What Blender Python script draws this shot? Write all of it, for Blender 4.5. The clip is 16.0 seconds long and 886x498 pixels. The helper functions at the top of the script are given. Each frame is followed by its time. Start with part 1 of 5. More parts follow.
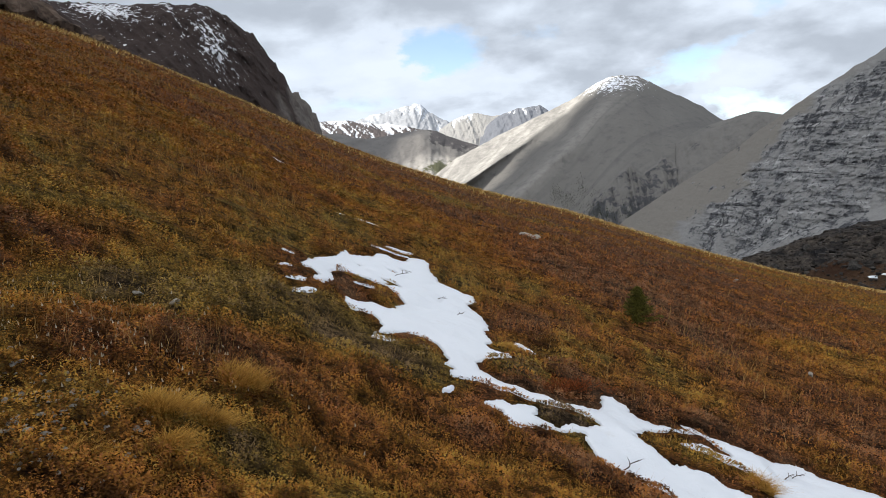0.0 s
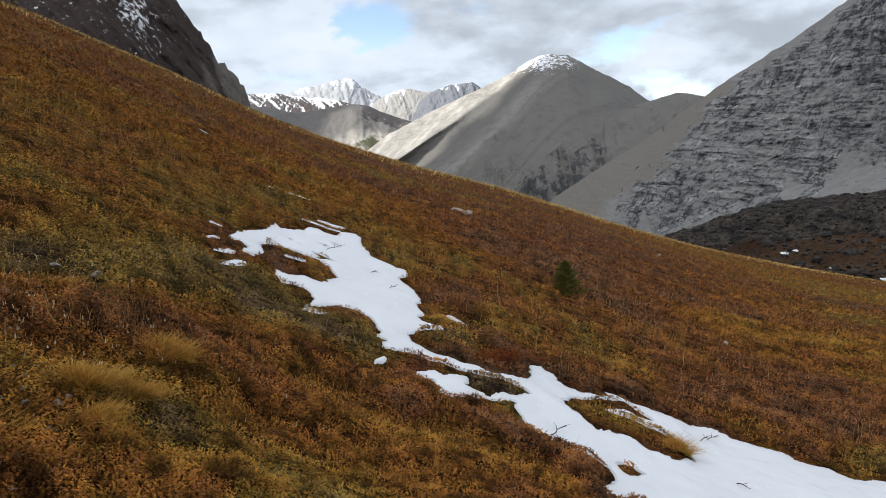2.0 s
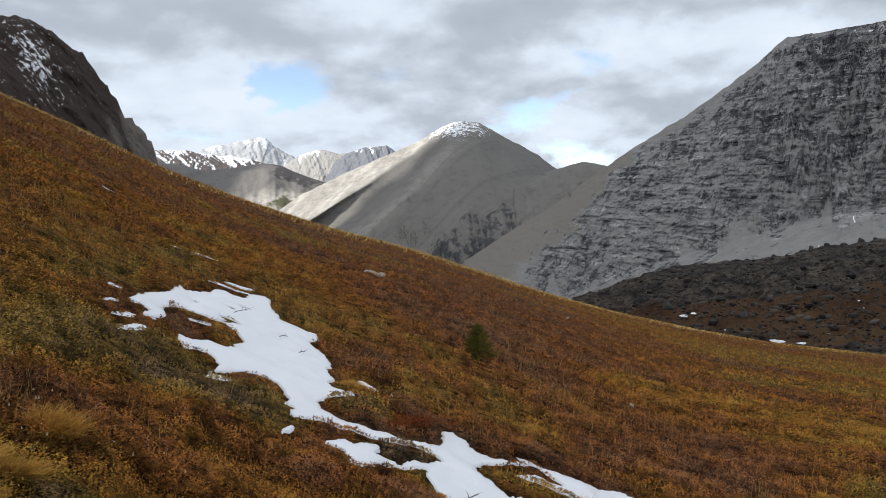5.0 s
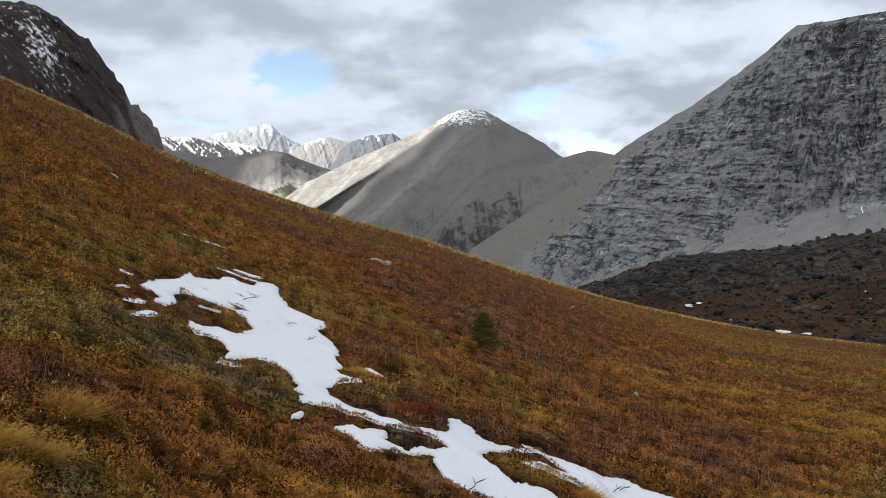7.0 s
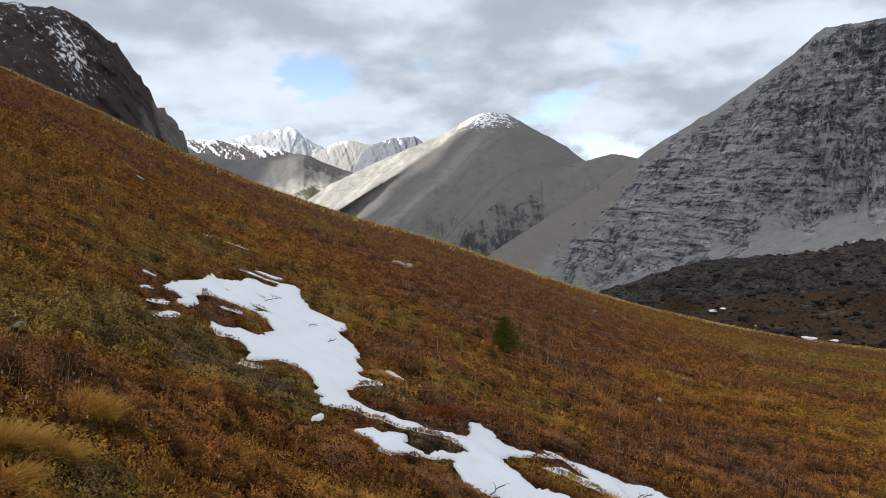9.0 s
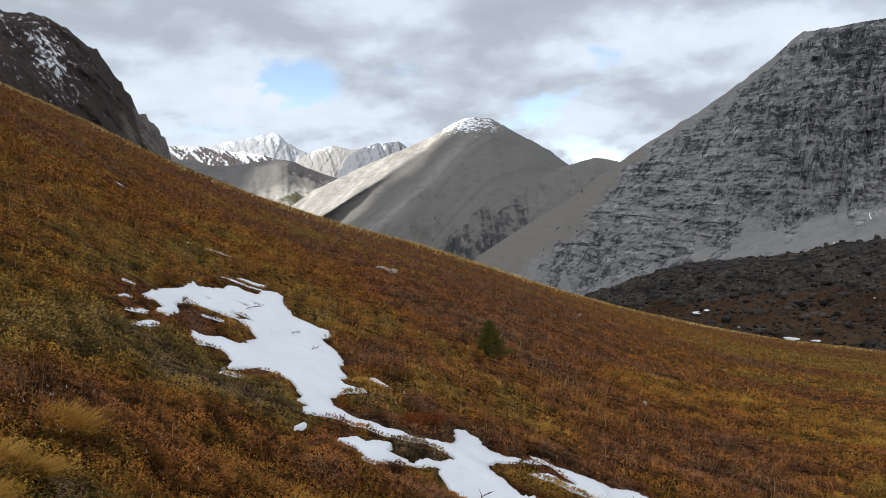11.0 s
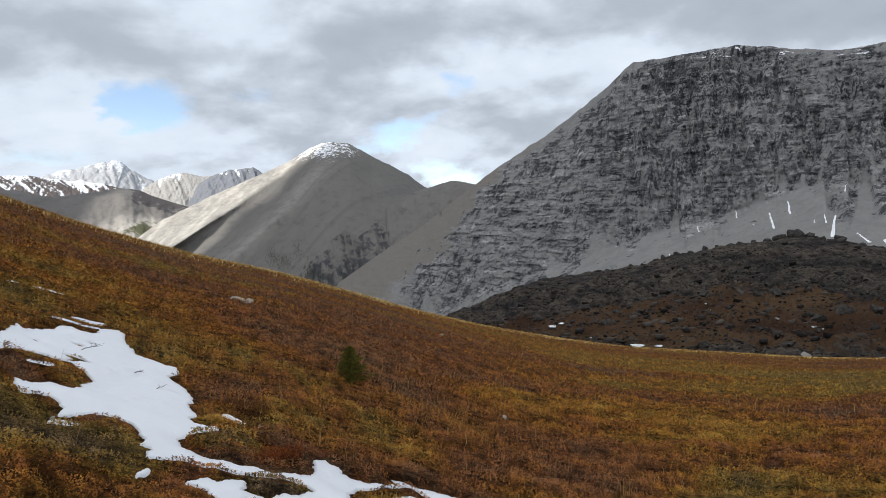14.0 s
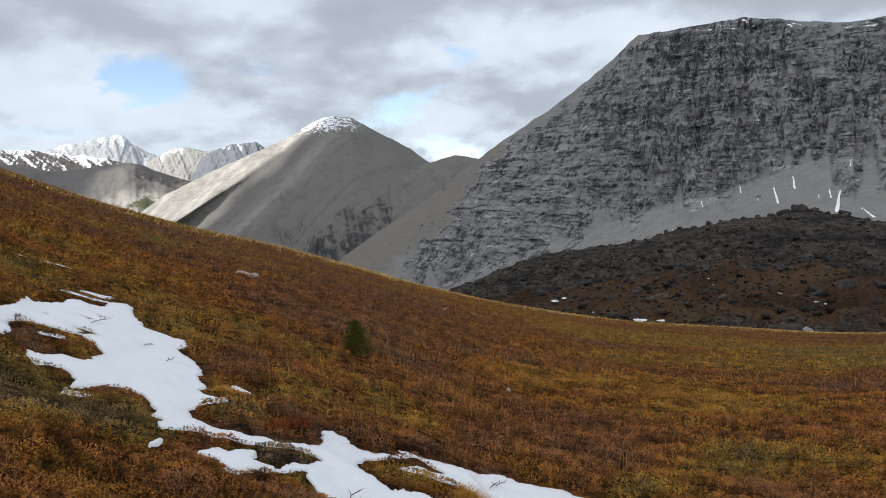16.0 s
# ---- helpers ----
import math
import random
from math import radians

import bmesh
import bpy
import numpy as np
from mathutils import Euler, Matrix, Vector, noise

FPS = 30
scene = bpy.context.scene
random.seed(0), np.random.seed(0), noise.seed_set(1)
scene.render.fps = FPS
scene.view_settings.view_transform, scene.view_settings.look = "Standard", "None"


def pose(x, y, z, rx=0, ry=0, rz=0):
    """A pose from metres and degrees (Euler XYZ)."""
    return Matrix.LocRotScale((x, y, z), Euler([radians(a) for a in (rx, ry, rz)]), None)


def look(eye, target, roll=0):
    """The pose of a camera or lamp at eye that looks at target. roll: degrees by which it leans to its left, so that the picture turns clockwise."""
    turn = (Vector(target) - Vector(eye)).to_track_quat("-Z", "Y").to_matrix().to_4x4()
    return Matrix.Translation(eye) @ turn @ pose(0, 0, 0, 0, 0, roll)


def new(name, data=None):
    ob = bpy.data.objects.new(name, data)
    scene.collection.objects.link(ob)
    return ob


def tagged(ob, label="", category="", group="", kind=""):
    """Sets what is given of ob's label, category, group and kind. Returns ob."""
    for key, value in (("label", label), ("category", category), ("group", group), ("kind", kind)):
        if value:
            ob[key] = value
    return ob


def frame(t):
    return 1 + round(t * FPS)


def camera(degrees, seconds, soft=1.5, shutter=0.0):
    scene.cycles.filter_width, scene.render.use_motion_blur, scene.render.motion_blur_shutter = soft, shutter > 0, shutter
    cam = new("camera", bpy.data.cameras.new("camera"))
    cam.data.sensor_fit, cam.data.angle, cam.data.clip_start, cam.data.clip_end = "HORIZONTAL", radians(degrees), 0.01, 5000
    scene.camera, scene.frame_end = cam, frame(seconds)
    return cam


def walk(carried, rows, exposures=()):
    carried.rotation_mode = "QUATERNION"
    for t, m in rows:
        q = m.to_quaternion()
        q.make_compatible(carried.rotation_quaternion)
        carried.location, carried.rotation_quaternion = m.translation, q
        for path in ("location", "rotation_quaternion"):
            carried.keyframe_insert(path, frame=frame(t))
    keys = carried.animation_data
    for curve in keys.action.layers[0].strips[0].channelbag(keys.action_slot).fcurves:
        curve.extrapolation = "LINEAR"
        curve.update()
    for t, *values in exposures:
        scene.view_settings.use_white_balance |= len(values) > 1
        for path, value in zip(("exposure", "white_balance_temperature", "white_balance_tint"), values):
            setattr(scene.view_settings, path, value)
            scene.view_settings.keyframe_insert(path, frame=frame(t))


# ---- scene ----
EXPOSURES = [(0.0, 0.09), (1.5, 0.07), (3.5, 0.0), (12.5, 0.0), (14.5, -0.04), (16.0, -0.04)]
cam = camera(64.48, 16.0, soft=0.75)


def gaze(x, y, z, yaw, pitch, roll):
    """A pose that looks yaw degrees to the right of +y and pitch degrees up."""
    return pose(x, y, z, 0, 0, -yaw) @ pose(0, 0, 0, 90 + pitch) @ pose(0, 0, 0, 0, 0, -roll)


PATH = [
    (0, gaze(0.016, 0.027, 1.554, -10.55, -7.65, 2.79)),
    (0.5, gaze(0.007, -0.034, 1.543, -8.13, -7.79, 0.91)),
    (1, gaze(0.019, -0.013, 1.545, -6.41, -7.55, 1.36)),
    (1.5, gaze(0.033, -0.006, 1.543, -6.10, -7.70, 1.62)),
    (2, gaze(0.018, 0.008, 1.529, -5.06, -9.78, 1.88)),
    (2.5, gaze(0.018, -0.020, 1.561, -2.91, -6.42, 1.02)),
    (3, gaze(0.017, -0.007, 1.542, -3.11, -4.59, 0.67)),
    (3.5, gaze(0.019, -0.031, 1.551, 0.25, -4.77, 0.70)),
    (4, gaze(0.031, -0.059, 1.566, 1.62, -4.11, 0.81)),
    (4.5, gaze(0.015, -0.020, 1.547, 1.16, -4.23, 0.04)),
    (4.7, gaze(0.019, 0.016, 1.546, 2.27, -4.56, 0.44)),
    (6.8, gaze(0.000, -0.011, 1.546, 0.81, -5.62, 0.29)),
    (7, gaze(0.002, -0.030, 1.556, 1.74, -5.85, 0.17)),
    (7.5, gaze(0.013, -0.043, 1.556, 0.72, -5.74, 0.86)),
    (8, gaze(-0.002, -0.016, 1.554, -0.80, -5.61, 0.05)),
    (8.5, gaze(0.008, -0.007, 1.555, 0.21, -5.89, 0.36)),
    (9, gaze(-0.000, -0.000, 1.550, -0.00, -5.60, 0.00)),
    (9.2, gaze(0.019, 0.006, 1.563, 0.84, -5.53, 0.01)),
    (11.5, gaze(0.006, 0.041, 1.547, 1.23, -5.20, 0.41)),
    (12, gaze(0.002, 0.028, 1.545, -0.52, -5.49, 0.81)),
    (12.5, gaze(0.010, 0.055, 1.560, 2.24, -5.43, 0.78)),
    (13, gaze(0.025, 0.046, 1.551, 5.25, -4.99, 0.10)),
    (13.5, gaze(0.056, 0.094, 1.546, 10.15, -4.98, -0.13)),
    (14, gaze(0.073, 0.042, 1.545, 12.53, -3.48, 1.81)),
    (14.5, gaze(0.069, -0.035, 1.559, 14.89, -3.86, 1.00)),
    (15, gaze(0.058, -0.007, 1.549, 13.58, -4.57, 1.86)),
    (15.5, gaze(0.050, -0.026, 1.552, 13.92, -5.34, 1.57)),
    (16, gaze(0.045, 0.019, 1.541, 12.22, -5.52, 1.81)),
]
walk(cam, PATH, EXPOSURES)

# ---------------------------------------------------------------- world and sun
SUN_AZ, SUN_EL = -115.0, 40.0     # degrees right of +y, degrees up
SUN_DIR = Vector((math.sin(radians(SUN_AZ)) * math.cos(radians(SUN_EL)),
                  math.cos(radians(SUN_AZ)) * math.cos(radians(SUN_EL)), math.sin(radians(SUN_EL))))


class Nodes:
    """Short hand for building a node tree."""

    def __init__(self, tree):
        self.t = tree
        tree.nodes.clear()

    def add(self, kind, sets=None, **inputs):
        n = self.t.nodes.new(kind)
        for k, v in (sets or {}).items():
            if k == "operation":
                n.operation = v
            elif k == "blend":
                n.blend_type = v
            elif k == "sky":
                n.sky_type = v
            elif k == "noise":
                n.noise_dimensions = v
            elif k == "feature":
                n.feature = v
            elif k == "attr":
                n.attribute_name = v
        for k, v in inputs.items():
            self.put(n, k.replace("_", " "), v)
        return n

    def put(self, n, key, v):
        sock = n.inputs[int(key[1:])] if key[0] == "i" and key[1:].isdigit() else n.inputs[key]
        if isinstance(v, bpy.types.NodeSocket):
            self.t.links.new(v, sock)
        else:
            sock.default_value = v

    def math(self, op, a, b=0.0, clamp=False):
        n = self.t.nodes.new("ShaderNodeMath")
        n.operation, n.use_clamp = op, clamp
        self.put(n, "i0", a), self.put(n, "i1", b)
        return n.outputs[0]

    def mix(self, fac, a, b, blend="MIX"):
        n = self.t.nodes.new("ShaderNodeMixRGB")
        n.blend_type = blend
        self.put(n, "i0", fac)
        for i, c in ((1, a), (2, b)):
            self.put(n, f"i{i}", c if isinstance(c, bpy.types.NodeSocket) else (*c, 1))
        return n.outputs[0]

    def ramp(self, fac, stops):
        n = self.t.nodes.new("ShaderNodeValToRGB")
        e = n.color_ramp.elements
        while len(e) < len(stops):
            e.new(0.5)
        for el, (p, c) in zip(e, stops):
            el.position = p
            el.color = (c, c, c, 1) if not isinstance(c, tuple) else (*c, 1)
        self.put(n, "i0", fac)
        return n.outputs[0]

    def noise(self, vec, scale, detail=4.0, rough=0.55, distort=0.0):
        n = self.t.nodes.new("ShaderNodeTexNoise")
        if vec is not None:
            self.put(n, "Vector", vec)
        self.put(n, "Scale", scale), self.put(n, "Detail", detail), self.put(n, "Roughness", rough), self.put(n, "Distortion", distort)
        return n.outputs["Fac"]

    def scaled(self, vec, s, r=(0, 0, 0), loc=(0, 0, 0)):
        n = self.t.nodes.new("ShaderNodeMapping")
        self.put(n, "Vector", vec), self.put(n, "Scale", s), self.put(n, "Rotation", r), self.put(n, "Location", loc)
        return n.outputs[0]

    def coord(self, which="Object"):
        return self.t.nodes.new("ShaderNodeTexCoord").outputs[which]

    def attr(self, name):
        n = self.t.nodes.new("ShaderNodeAttribute")
        n.attribute_name = name
        return n.outputs["Fac"]

    def island(self):
        return self.t.nodes.new("ShaderNodeNewGeometry").outputs["Random Per Island"]


def spot_of(az, el):
    """Unit direction from degrees right of +y and degrees up."""
    return (math.sin(radians(az)) * math.cos(radians(el)), math.cos(radians(az)) * math.cos(radians(el)), math.sin(radians(el)))


def build_world():
    w = bpy.data.worlds.new("sky")
    scene.world = w
    w.use_nodes = True
    n = Nodes(w.node_tree)
    sky = n.add("ShaderNodeTexSky", {"sky": "NISHITA"})
    sky.sun_disc, sky.sun_elevation, sky.sun_rotation = False, radians(SUN_EL), radians(SUN_AZ)
    sky.altitude, sky.dust_density = 2200, 0.6
    d = n.coord("Generated")
    sep = n.add("ShaderNodeSeparateXYZ", i0=d)
    z = n.math("MAXIMUM", sep.outputs[2], 0.0)

    def deck(shift):
        """Directions laid out on a flat cloud deck, so that the clouds shrink and crowd towards the horizon."""
        lift = n.math("ADD", z, 0.34 + shift)
        return n.add("ShaderNodeCombineXYZ", X=n.math("DIVIDE", sep.outputs[0], lift), Y=n.math("DIVIDE", sep.outputs[1], lift), Z=0.0).outputs[0]

    here, above = deck(0.0), deck(0.022)
    big = n.noise(n.scaled(d, (1, 1, 2.2), loc=(0.35, 1.2, 0.4)), 3.0, 3, 0.45, 0.1)
    puff = n.noise(here, 3.6, 7, 0.50, 0.2)
    over = n.noise(above, 3.6, 7, 0.50, 0.2)
    small = n.noise(n.scaled(here, (1, 1, 1), loc=(2, 0, 0)), 10.5, 5, 0.52, 0.2)
    lit = n.math("SUBTRACT", over, puff)        # dark bases, bright tops
    shape = n.math("ADD", n.math("MULTIPLY", big, 0.72), n.math("ADD", n.math("MULTIPLY", puff, 0.30), n.math("MULTIPLY", lit, 0.62)))
    shape = n.math("ADD", shape, n.math("MULTIPLY", n.math("SUBTRACT", small, 0.5), n.math("ADD", 0.07, n.math("MULTIPLY", n.math("SUBTRACT", 1.0, n.math("MULTIPLY", z, 5.0), True), 0.26))))
    # gaps of blue sky
    swirl = n.add("ShaderNodeTexNoise", Vector=n.scaled(d, (1, 1, 1.8), loc=(5, 3, 1)), Scale=11.0, Detail=6.0, Roughness=0.6).outputs["Color"]
    swirl = n.add("ShaderNodeVectorMath", {"operation": "SUBTRACT"}, i0=swirl, i1=(0.5, 0.5, 0.5)).outputs[0]
    swirl = n.add("ShaderNodeVectorMath", {"operation": "MULTIPLY"}, i0=swirl, i1=(0.22, 0.22, 0.085)).outputs[0]
    bent = n.add("ShaderNodeVectorMath", {"operation": "ADD"}, i0=d, i1=swirl).outputs[0]

    def blobs(spots):
        """A soft field of flat ellipses of (azimuth, rise, half width, half height, amount)."""
        total = None
        for az, rise, wide, high_, amount in spots:
            c = spot_of(az, math.degrees(math.atan(rise)))
            off = n.add("ShaderNodeVectorMath", {"operation": "SUBTRACT"}, i0=bent, i1=c).outputs[0]
            side = n.scaled(off, (1, 1, 1), (0, 0, radians(az)))
            even = n.add("ShaderNodeVectorMath", {"operation": "MULTIPLY"}, i0=side, i1=(1 / wide, 0.3, 1 / high_)).outputs[0]
            far = n.add("ShaderNodeVectorMath", {"operation": "LENGTH"}, i0=even).outputs["Value"]
            m = n.math("MULTIPLY", n.math("SUBTRACT", 1.0, n.math("MULTIPLY", far, 0.5), True), amount)
            total = m if total is None else n.math("ADD", total, m)
        return total

    open_sky = blobs(((-9.0, 0.140, 0.042, 0.018, 0.95), (-11.5, 0.125, 0.022, 0.012, 0.6), (8.6, 0.098, 0.036, 0.016, 0.85), (13.0, 0.048, 0.045, 0.012, 0.75), (13.5, 0.165, 0.026, 0.014, 0.6),
                      (-3.0, 0.155, 0.03, 0.010, 0.4), (-16, 0.075, 0.06, 0.010, 0.35)))
    edge = n.math("ADD", n.math("MULTIPLY", puff, 0.8), n.math("ADD", n.math("MULTIPLY", big, 0.25), n.math("MULTIPLY", small, 0.25)))
    cover = n.ramp(n.math("SUBTRACT", edge, n.math("MULTIPLY", open_sky, 0.85)), [(0.0, 0.15), (0.12, 0.30), (0.48, 1.0)])
    masses = blobs(((-15, 0.196, 0.16, 0.035, 0.9), (2, 0.235, 0.16, 0.040, 0.9), (15, 0.232, 0.15, 0.032, 1.0), (14.5, 0.128, 0.11, 0.022, 0.45), (38, 0.240, 0.25, 0.045, 2.4), (45, 0.205, 0.12, 0.03, 1.2), (-1, 0.120, 0.10, 0.030, -0.5),
                    (-19, 0.14, 0.07, 0.020, -0.4), (19, 0.178, 0.13, 0.028, -1.1), (25.5, 0.195, 0.06, 0.026, -0.7), (-8.3, 0.100, 0.10, 0.018, -0.7), (14.0, 0.080, 0.06, 0.014, -0.8)))
    shape = n.math("ADD", shape, n.math("MULTIPLY", masses, 0.085))
    tone = n.ramp(shape, [(0.34, (0.775, 0.855, 0.965)), (0.46, (0.705, 0.785, 0.895)), (0.54, (0.575, 0.640, 0.735)), (0.62, (0.458, 0.512, 0.592)), (0.80, (0.385, 0.432, 0.505))])
    # brighter and hazier near the horizon
    low = n.math("SUBTRACT", 1.0, n.math("MULTIPLY", z, 7.0), True)
    tone = n.mix(n.math("MULTIPLY", low, 0.25), tone, (0.76, 0.84, 0.96))
    blue = n.add("ShaderNodeBackground", Color=sky.outputs[0], Strength=0.19)
    cloud = n.add("ShaderNodeBackground", Color=tone, Strength=CLOUD_LIGHT)
    both = n.add("ShaderNodeMixShader", i0=cover, i1=blue.outputs[0], i2=cloud.outputs[0])
    n.add("ShaderNodeOutputWorld", Surface=both.outputs[0])


CLOUD_LIGHT = 1.05
build_world()
sun = new("sun", bpy.data.lights.new("sun", "SUN"))
sun.data.energy, sun.data.angle, sun.data.color = 5.0, radians(0.6), (1.0, 0.95, 0.87)
sun.matrix_world = look((0, 0, 0), tuple(-SUN_DIR))

# ---------------------------------------------------------------- noise on arrays


def lattice(i, j, seed):
    h = (i.astype(np.int64) * 374761393 + j.astype(np.int64) * 668265263 + seed * 1442695041) & 0xFFFFFFFF
    h = ((h ^ (h >> 13)) * 1274126177) & 0xFFFFFFFF
    return ((h ^ (h >> 16)) & 0xFFFFFF) / float(0xFFFFFF)


def value(x, y, seed=0):
    i, j = np.floor(x), np.floor(y)
    f, g = x - i, y - j
    f, g = f * f * f * (f * (f * 6 - 15) + 10), g * g * g * (g * (g * 6 - 15) + 10)
    a, b = lattice(i, j, seed), lattice(i + 1, j, seed)
    c, d = lattice(i, j + 1, seed), lattice(i + 1, j + 1, seed)
    return (a + (b - a) * f) * (1 - g) + (c + (d - c) * f) * g


def fbm(x, y, seed=0, octaves=5, gain=0.5):
    """Fractal noise about 0, from -0.5 to 0.5."""
    out, amp, total = 0.0, 1.0, 0.0
    for k in range(octaves):
        out = out + amp * (value(x * 2 ** k + 17.3 * k, y * 2 ** k - 9.1 * k, seed + k) - 0.5)
        total += amp
        amp *= gain
    return out / total


def ridged(x, y, seed=0, octaves=4):
    """Sharp-crested noise from 0 to 1."""
    out, amp, total = 0.0, 1.0, 0.0
    for k in range(octaves):
        out = out + amp * (1 - np.abs(2 * value(x * 2 ** k + 5.7 * k, y * 2 ** k + 3.3 * k, seed + k) - 1))
        total += amp
        amp *= 0.5
    return out / total


def smooth(x, lo, hi):
    t = np.clip((x - lo) / (hi - lo), 0, 1)
    return t * t * (3 - 2 * t)


# ---------------------------------------------------------------- mesh helpers


def mesh_of(name, verts, quads, material, flags=None, shade=True):
    me = bpy.data.meshes.new(name)
    verts, quads = np.asarray(verts, np.float32), np.asarray(quads, np.int32)
    k = quads.shape[1]
    me.vertices.add(len(verts))
    me.vertices.foreach_set("co", verts.ravel())
    me.loops.add(quads.size)
    me.loops.foreach_set("vertex_index", quads.ravel())
    me.polygons.add(len(quads))
    me.polygons.foreach_set("loop_start", np.arange(0, quads.size, k, dtype=np.int32))
    me.polygons.foreach_set("loop_total", np.full(len(quads), k, np.int32))
    for key, vals in (flags or {}).items():
        a = me.attributes.new(key, "FLOAT", "POINT")
        a.data.foreach_set("value", np.asarray(vals, np.float32))
    me.update(calc_edges=True)
    me.validate()
    if shade:
        me.polygons.foreach_set("use_smooth", np.ones(len(me.polygons), bool))
    if material:
        me.materials.append(material)
    return me


def grid_quads(rows, cols, wrap=False):
    i, j = np.meshgrid(np.arange(rows - 1), np.arange(cols if wrap else cols - 1), indexing="ij")
    j2 = (j + 1) % cols
    return np.stack([i * cols + j, i * cols + j2, (i + 1) * cols + j2, (i + 1) * cols + j], -1).reshape(-1, 4)


def part(name, me, parent, label=""):
    ob = new(name, me)
    ob.parent = parent
    return tagged(ob, label) if label else ob


def principled(name):
    m = bpy.data.materials.new(name)
    m.use_nodes = True
    n = Nodes(m.node_tree)
    b = n.add("ShaderNodeBsdfPrincipled")
    n.add("ShaderNodeOutputMaterial", Surface=b.outputs[0])
    n.put(b, "Roughness", 0.9)
    n.put(b, "Specular IOR Level", 0.04)
    return m, n, b


def bumped(n, b, height, distance, strength=1.0):
    k = n.add("ShaderNodeBump", Height=height, Distance=distance, Strength=strength)
    n.put(b, "Normal", k.outputs[0])


# ---------------------------------------------------------------- materials


def heath_colours(n, grey=0.0):
    """Tones of the autumn heath along the attribute tone: purple brown, rust, orange, gold, yellow green, olive, grey willow."""
    c = n.ramp(n.attr("tone"), [(0.0, (0.165, 0.086, 0.044)), (0.18, (0.195, 0.070, 0.024)), (0.34, (0.245, 0.095, 0.017)), (0.50, (0.285, 0.136, 0.020)),
                                   (0.66, (0.250, 0.165, 0.030)), (0.82, (0.172, 0.112, 0.034)), (1.0, (0.168, 0.114, 0.066))])
    return n.mix(grey, c, (0.185, 0.150, 0.100)) if grey else c


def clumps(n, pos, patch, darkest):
    """Lighter and darker growth of single plants; shade in their hollows is painted in."""
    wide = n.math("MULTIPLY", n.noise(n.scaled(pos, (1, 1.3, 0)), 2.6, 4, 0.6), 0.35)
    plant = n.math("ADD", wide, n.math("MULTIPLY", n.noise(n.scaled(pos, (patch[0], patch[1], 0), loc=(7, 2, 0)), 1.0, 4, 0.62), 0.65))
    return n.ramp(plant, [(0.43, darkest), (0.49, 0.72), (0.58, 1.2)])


def material_turf():
    m, n, b = principled("heath_turf")
    p = n.coord()
    base = heath_colours(n, 0.03)
    fine = n.noise(p, 28, 6, 0.7)
    speck = n.noise(p, 9, 6, 0.72)
    # fallen and pressed leaves
    leaf = n.add("ShaderNodeTexVoronoi", Vector=n.scaled(p, (1, 1, 0.6)), Scale=95.0)
    pick = n.add("ShaderNodeSeparateColor", i0=leaf.outputs["Color"]).outputs[0]
    c = n.mix(1.0, base, n.ramp(pick, [(0.0, 0.35), (0.45, 0.85), (0.85, 1.25), (1.0, 1.7)]), "MULTIPLY")
    c = n.mix(n.ramp(leaf.outputs["Distance"], [(0.35, 0.0), (0.75, 0.7)]), c, (0.034, 0.022, 0.013))
    c = n.mix(n.ramp(fine, [(0.34, 0.55), (0.55, 0.0)]), c, (0.036, 0.022, 0.013))
    c = n.mix(n.ramp(speck, [(0.55, 0.0), (0.75, 0.30)]), c, (0.19, 0.15, 0.09))
    # darkened like the leaves, as painted shade between plants
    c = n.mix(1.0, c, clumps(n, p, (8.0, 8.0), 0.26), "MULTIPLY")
    stony = n.mix(n.noise(p, 0.02, 7, 0.6), (0.10, 0.098, 0.085), (0.16, 0.155, 0.14))
    c = n.mix(n.attr("valley"), c, stony)
    n.put(b, "Base Color", c)
    bumped(n, b, n.math("ADD", fine, speck), 0.05)
    return m


def material_leaf(name, mixed, darkest, plants, patch, grey=0.0, gain=1.15):
    """Small leaves: mixed says how much single leaves differ, darkest and plants how much whole plants do; plants also
    deepens the painted hollow shade.
    """
    m, n, b = principled(name)
    base = heath_colours(n, grey)
    r = n.island()
    own = n.ramp(r, [(0.0, (0.030, 0.020, 0.012)), (0.25, (0.130, 0.072, 0.024)), (0.45, (0.290, 0.140, 0.022)), (0.65, (0.220, 0.072, 0.020)),
                     (0.8, (0.150, 0.105, 0.030)), (0.93, (0.42, 0.24, 0.034)), (1.0, (0.42, 0.34, 0.22))])
    light = n.add("ShaderNodeHueSaturation", Value=n.ramp(n.math("FRACT", n.math("MULTIPLY", r, 17.3)), [(0.0, darkest), (1.0, 1.0)]), Color=base).outputs[0]
    light = n.mix(1.0, light, (1.2, 1.2, 1.2), "MULTIPLY")
    c = n.mix(mixed, light, own)
    pos = n.coord()
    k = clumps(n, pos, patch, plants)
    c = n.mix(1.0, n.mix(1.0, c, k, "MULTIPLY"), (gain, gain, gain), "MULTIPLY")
    n.put(b, "Base Color", c)
    n.put(b, "Roughness", 0.7)
    return m


def material_grass(name, dark, light):
    m, n, b = principled(name)
    n.put(b, "Base Color", n.ramp(n.island(), [(0.0, dark), (1.0, light)]))
    n.put(b, "Roughness", 0.75)
    return m


def material_snow():
    m, n, b = principled("old_snow")
    p = n.coord()
    dirt = n.noise(p, 7, 6, 0.7)
    n.put(b, "Base Color", n.mix(n.ramp(dirt, [(0.60, 0.0), (0.80, 0.35)]), (0.67, 0.70, 0.745), (0.50, 0.485, 0.46)))
    n.put(b, "Roughness", 0.55)
    bumped(n, b, n.math("ADD", n.noise(p, 6, 5, 0.6), n.math("MULTIPLY", n.noise(p, 60, 3, 0.6), 0.25)), 0.012)
    return m


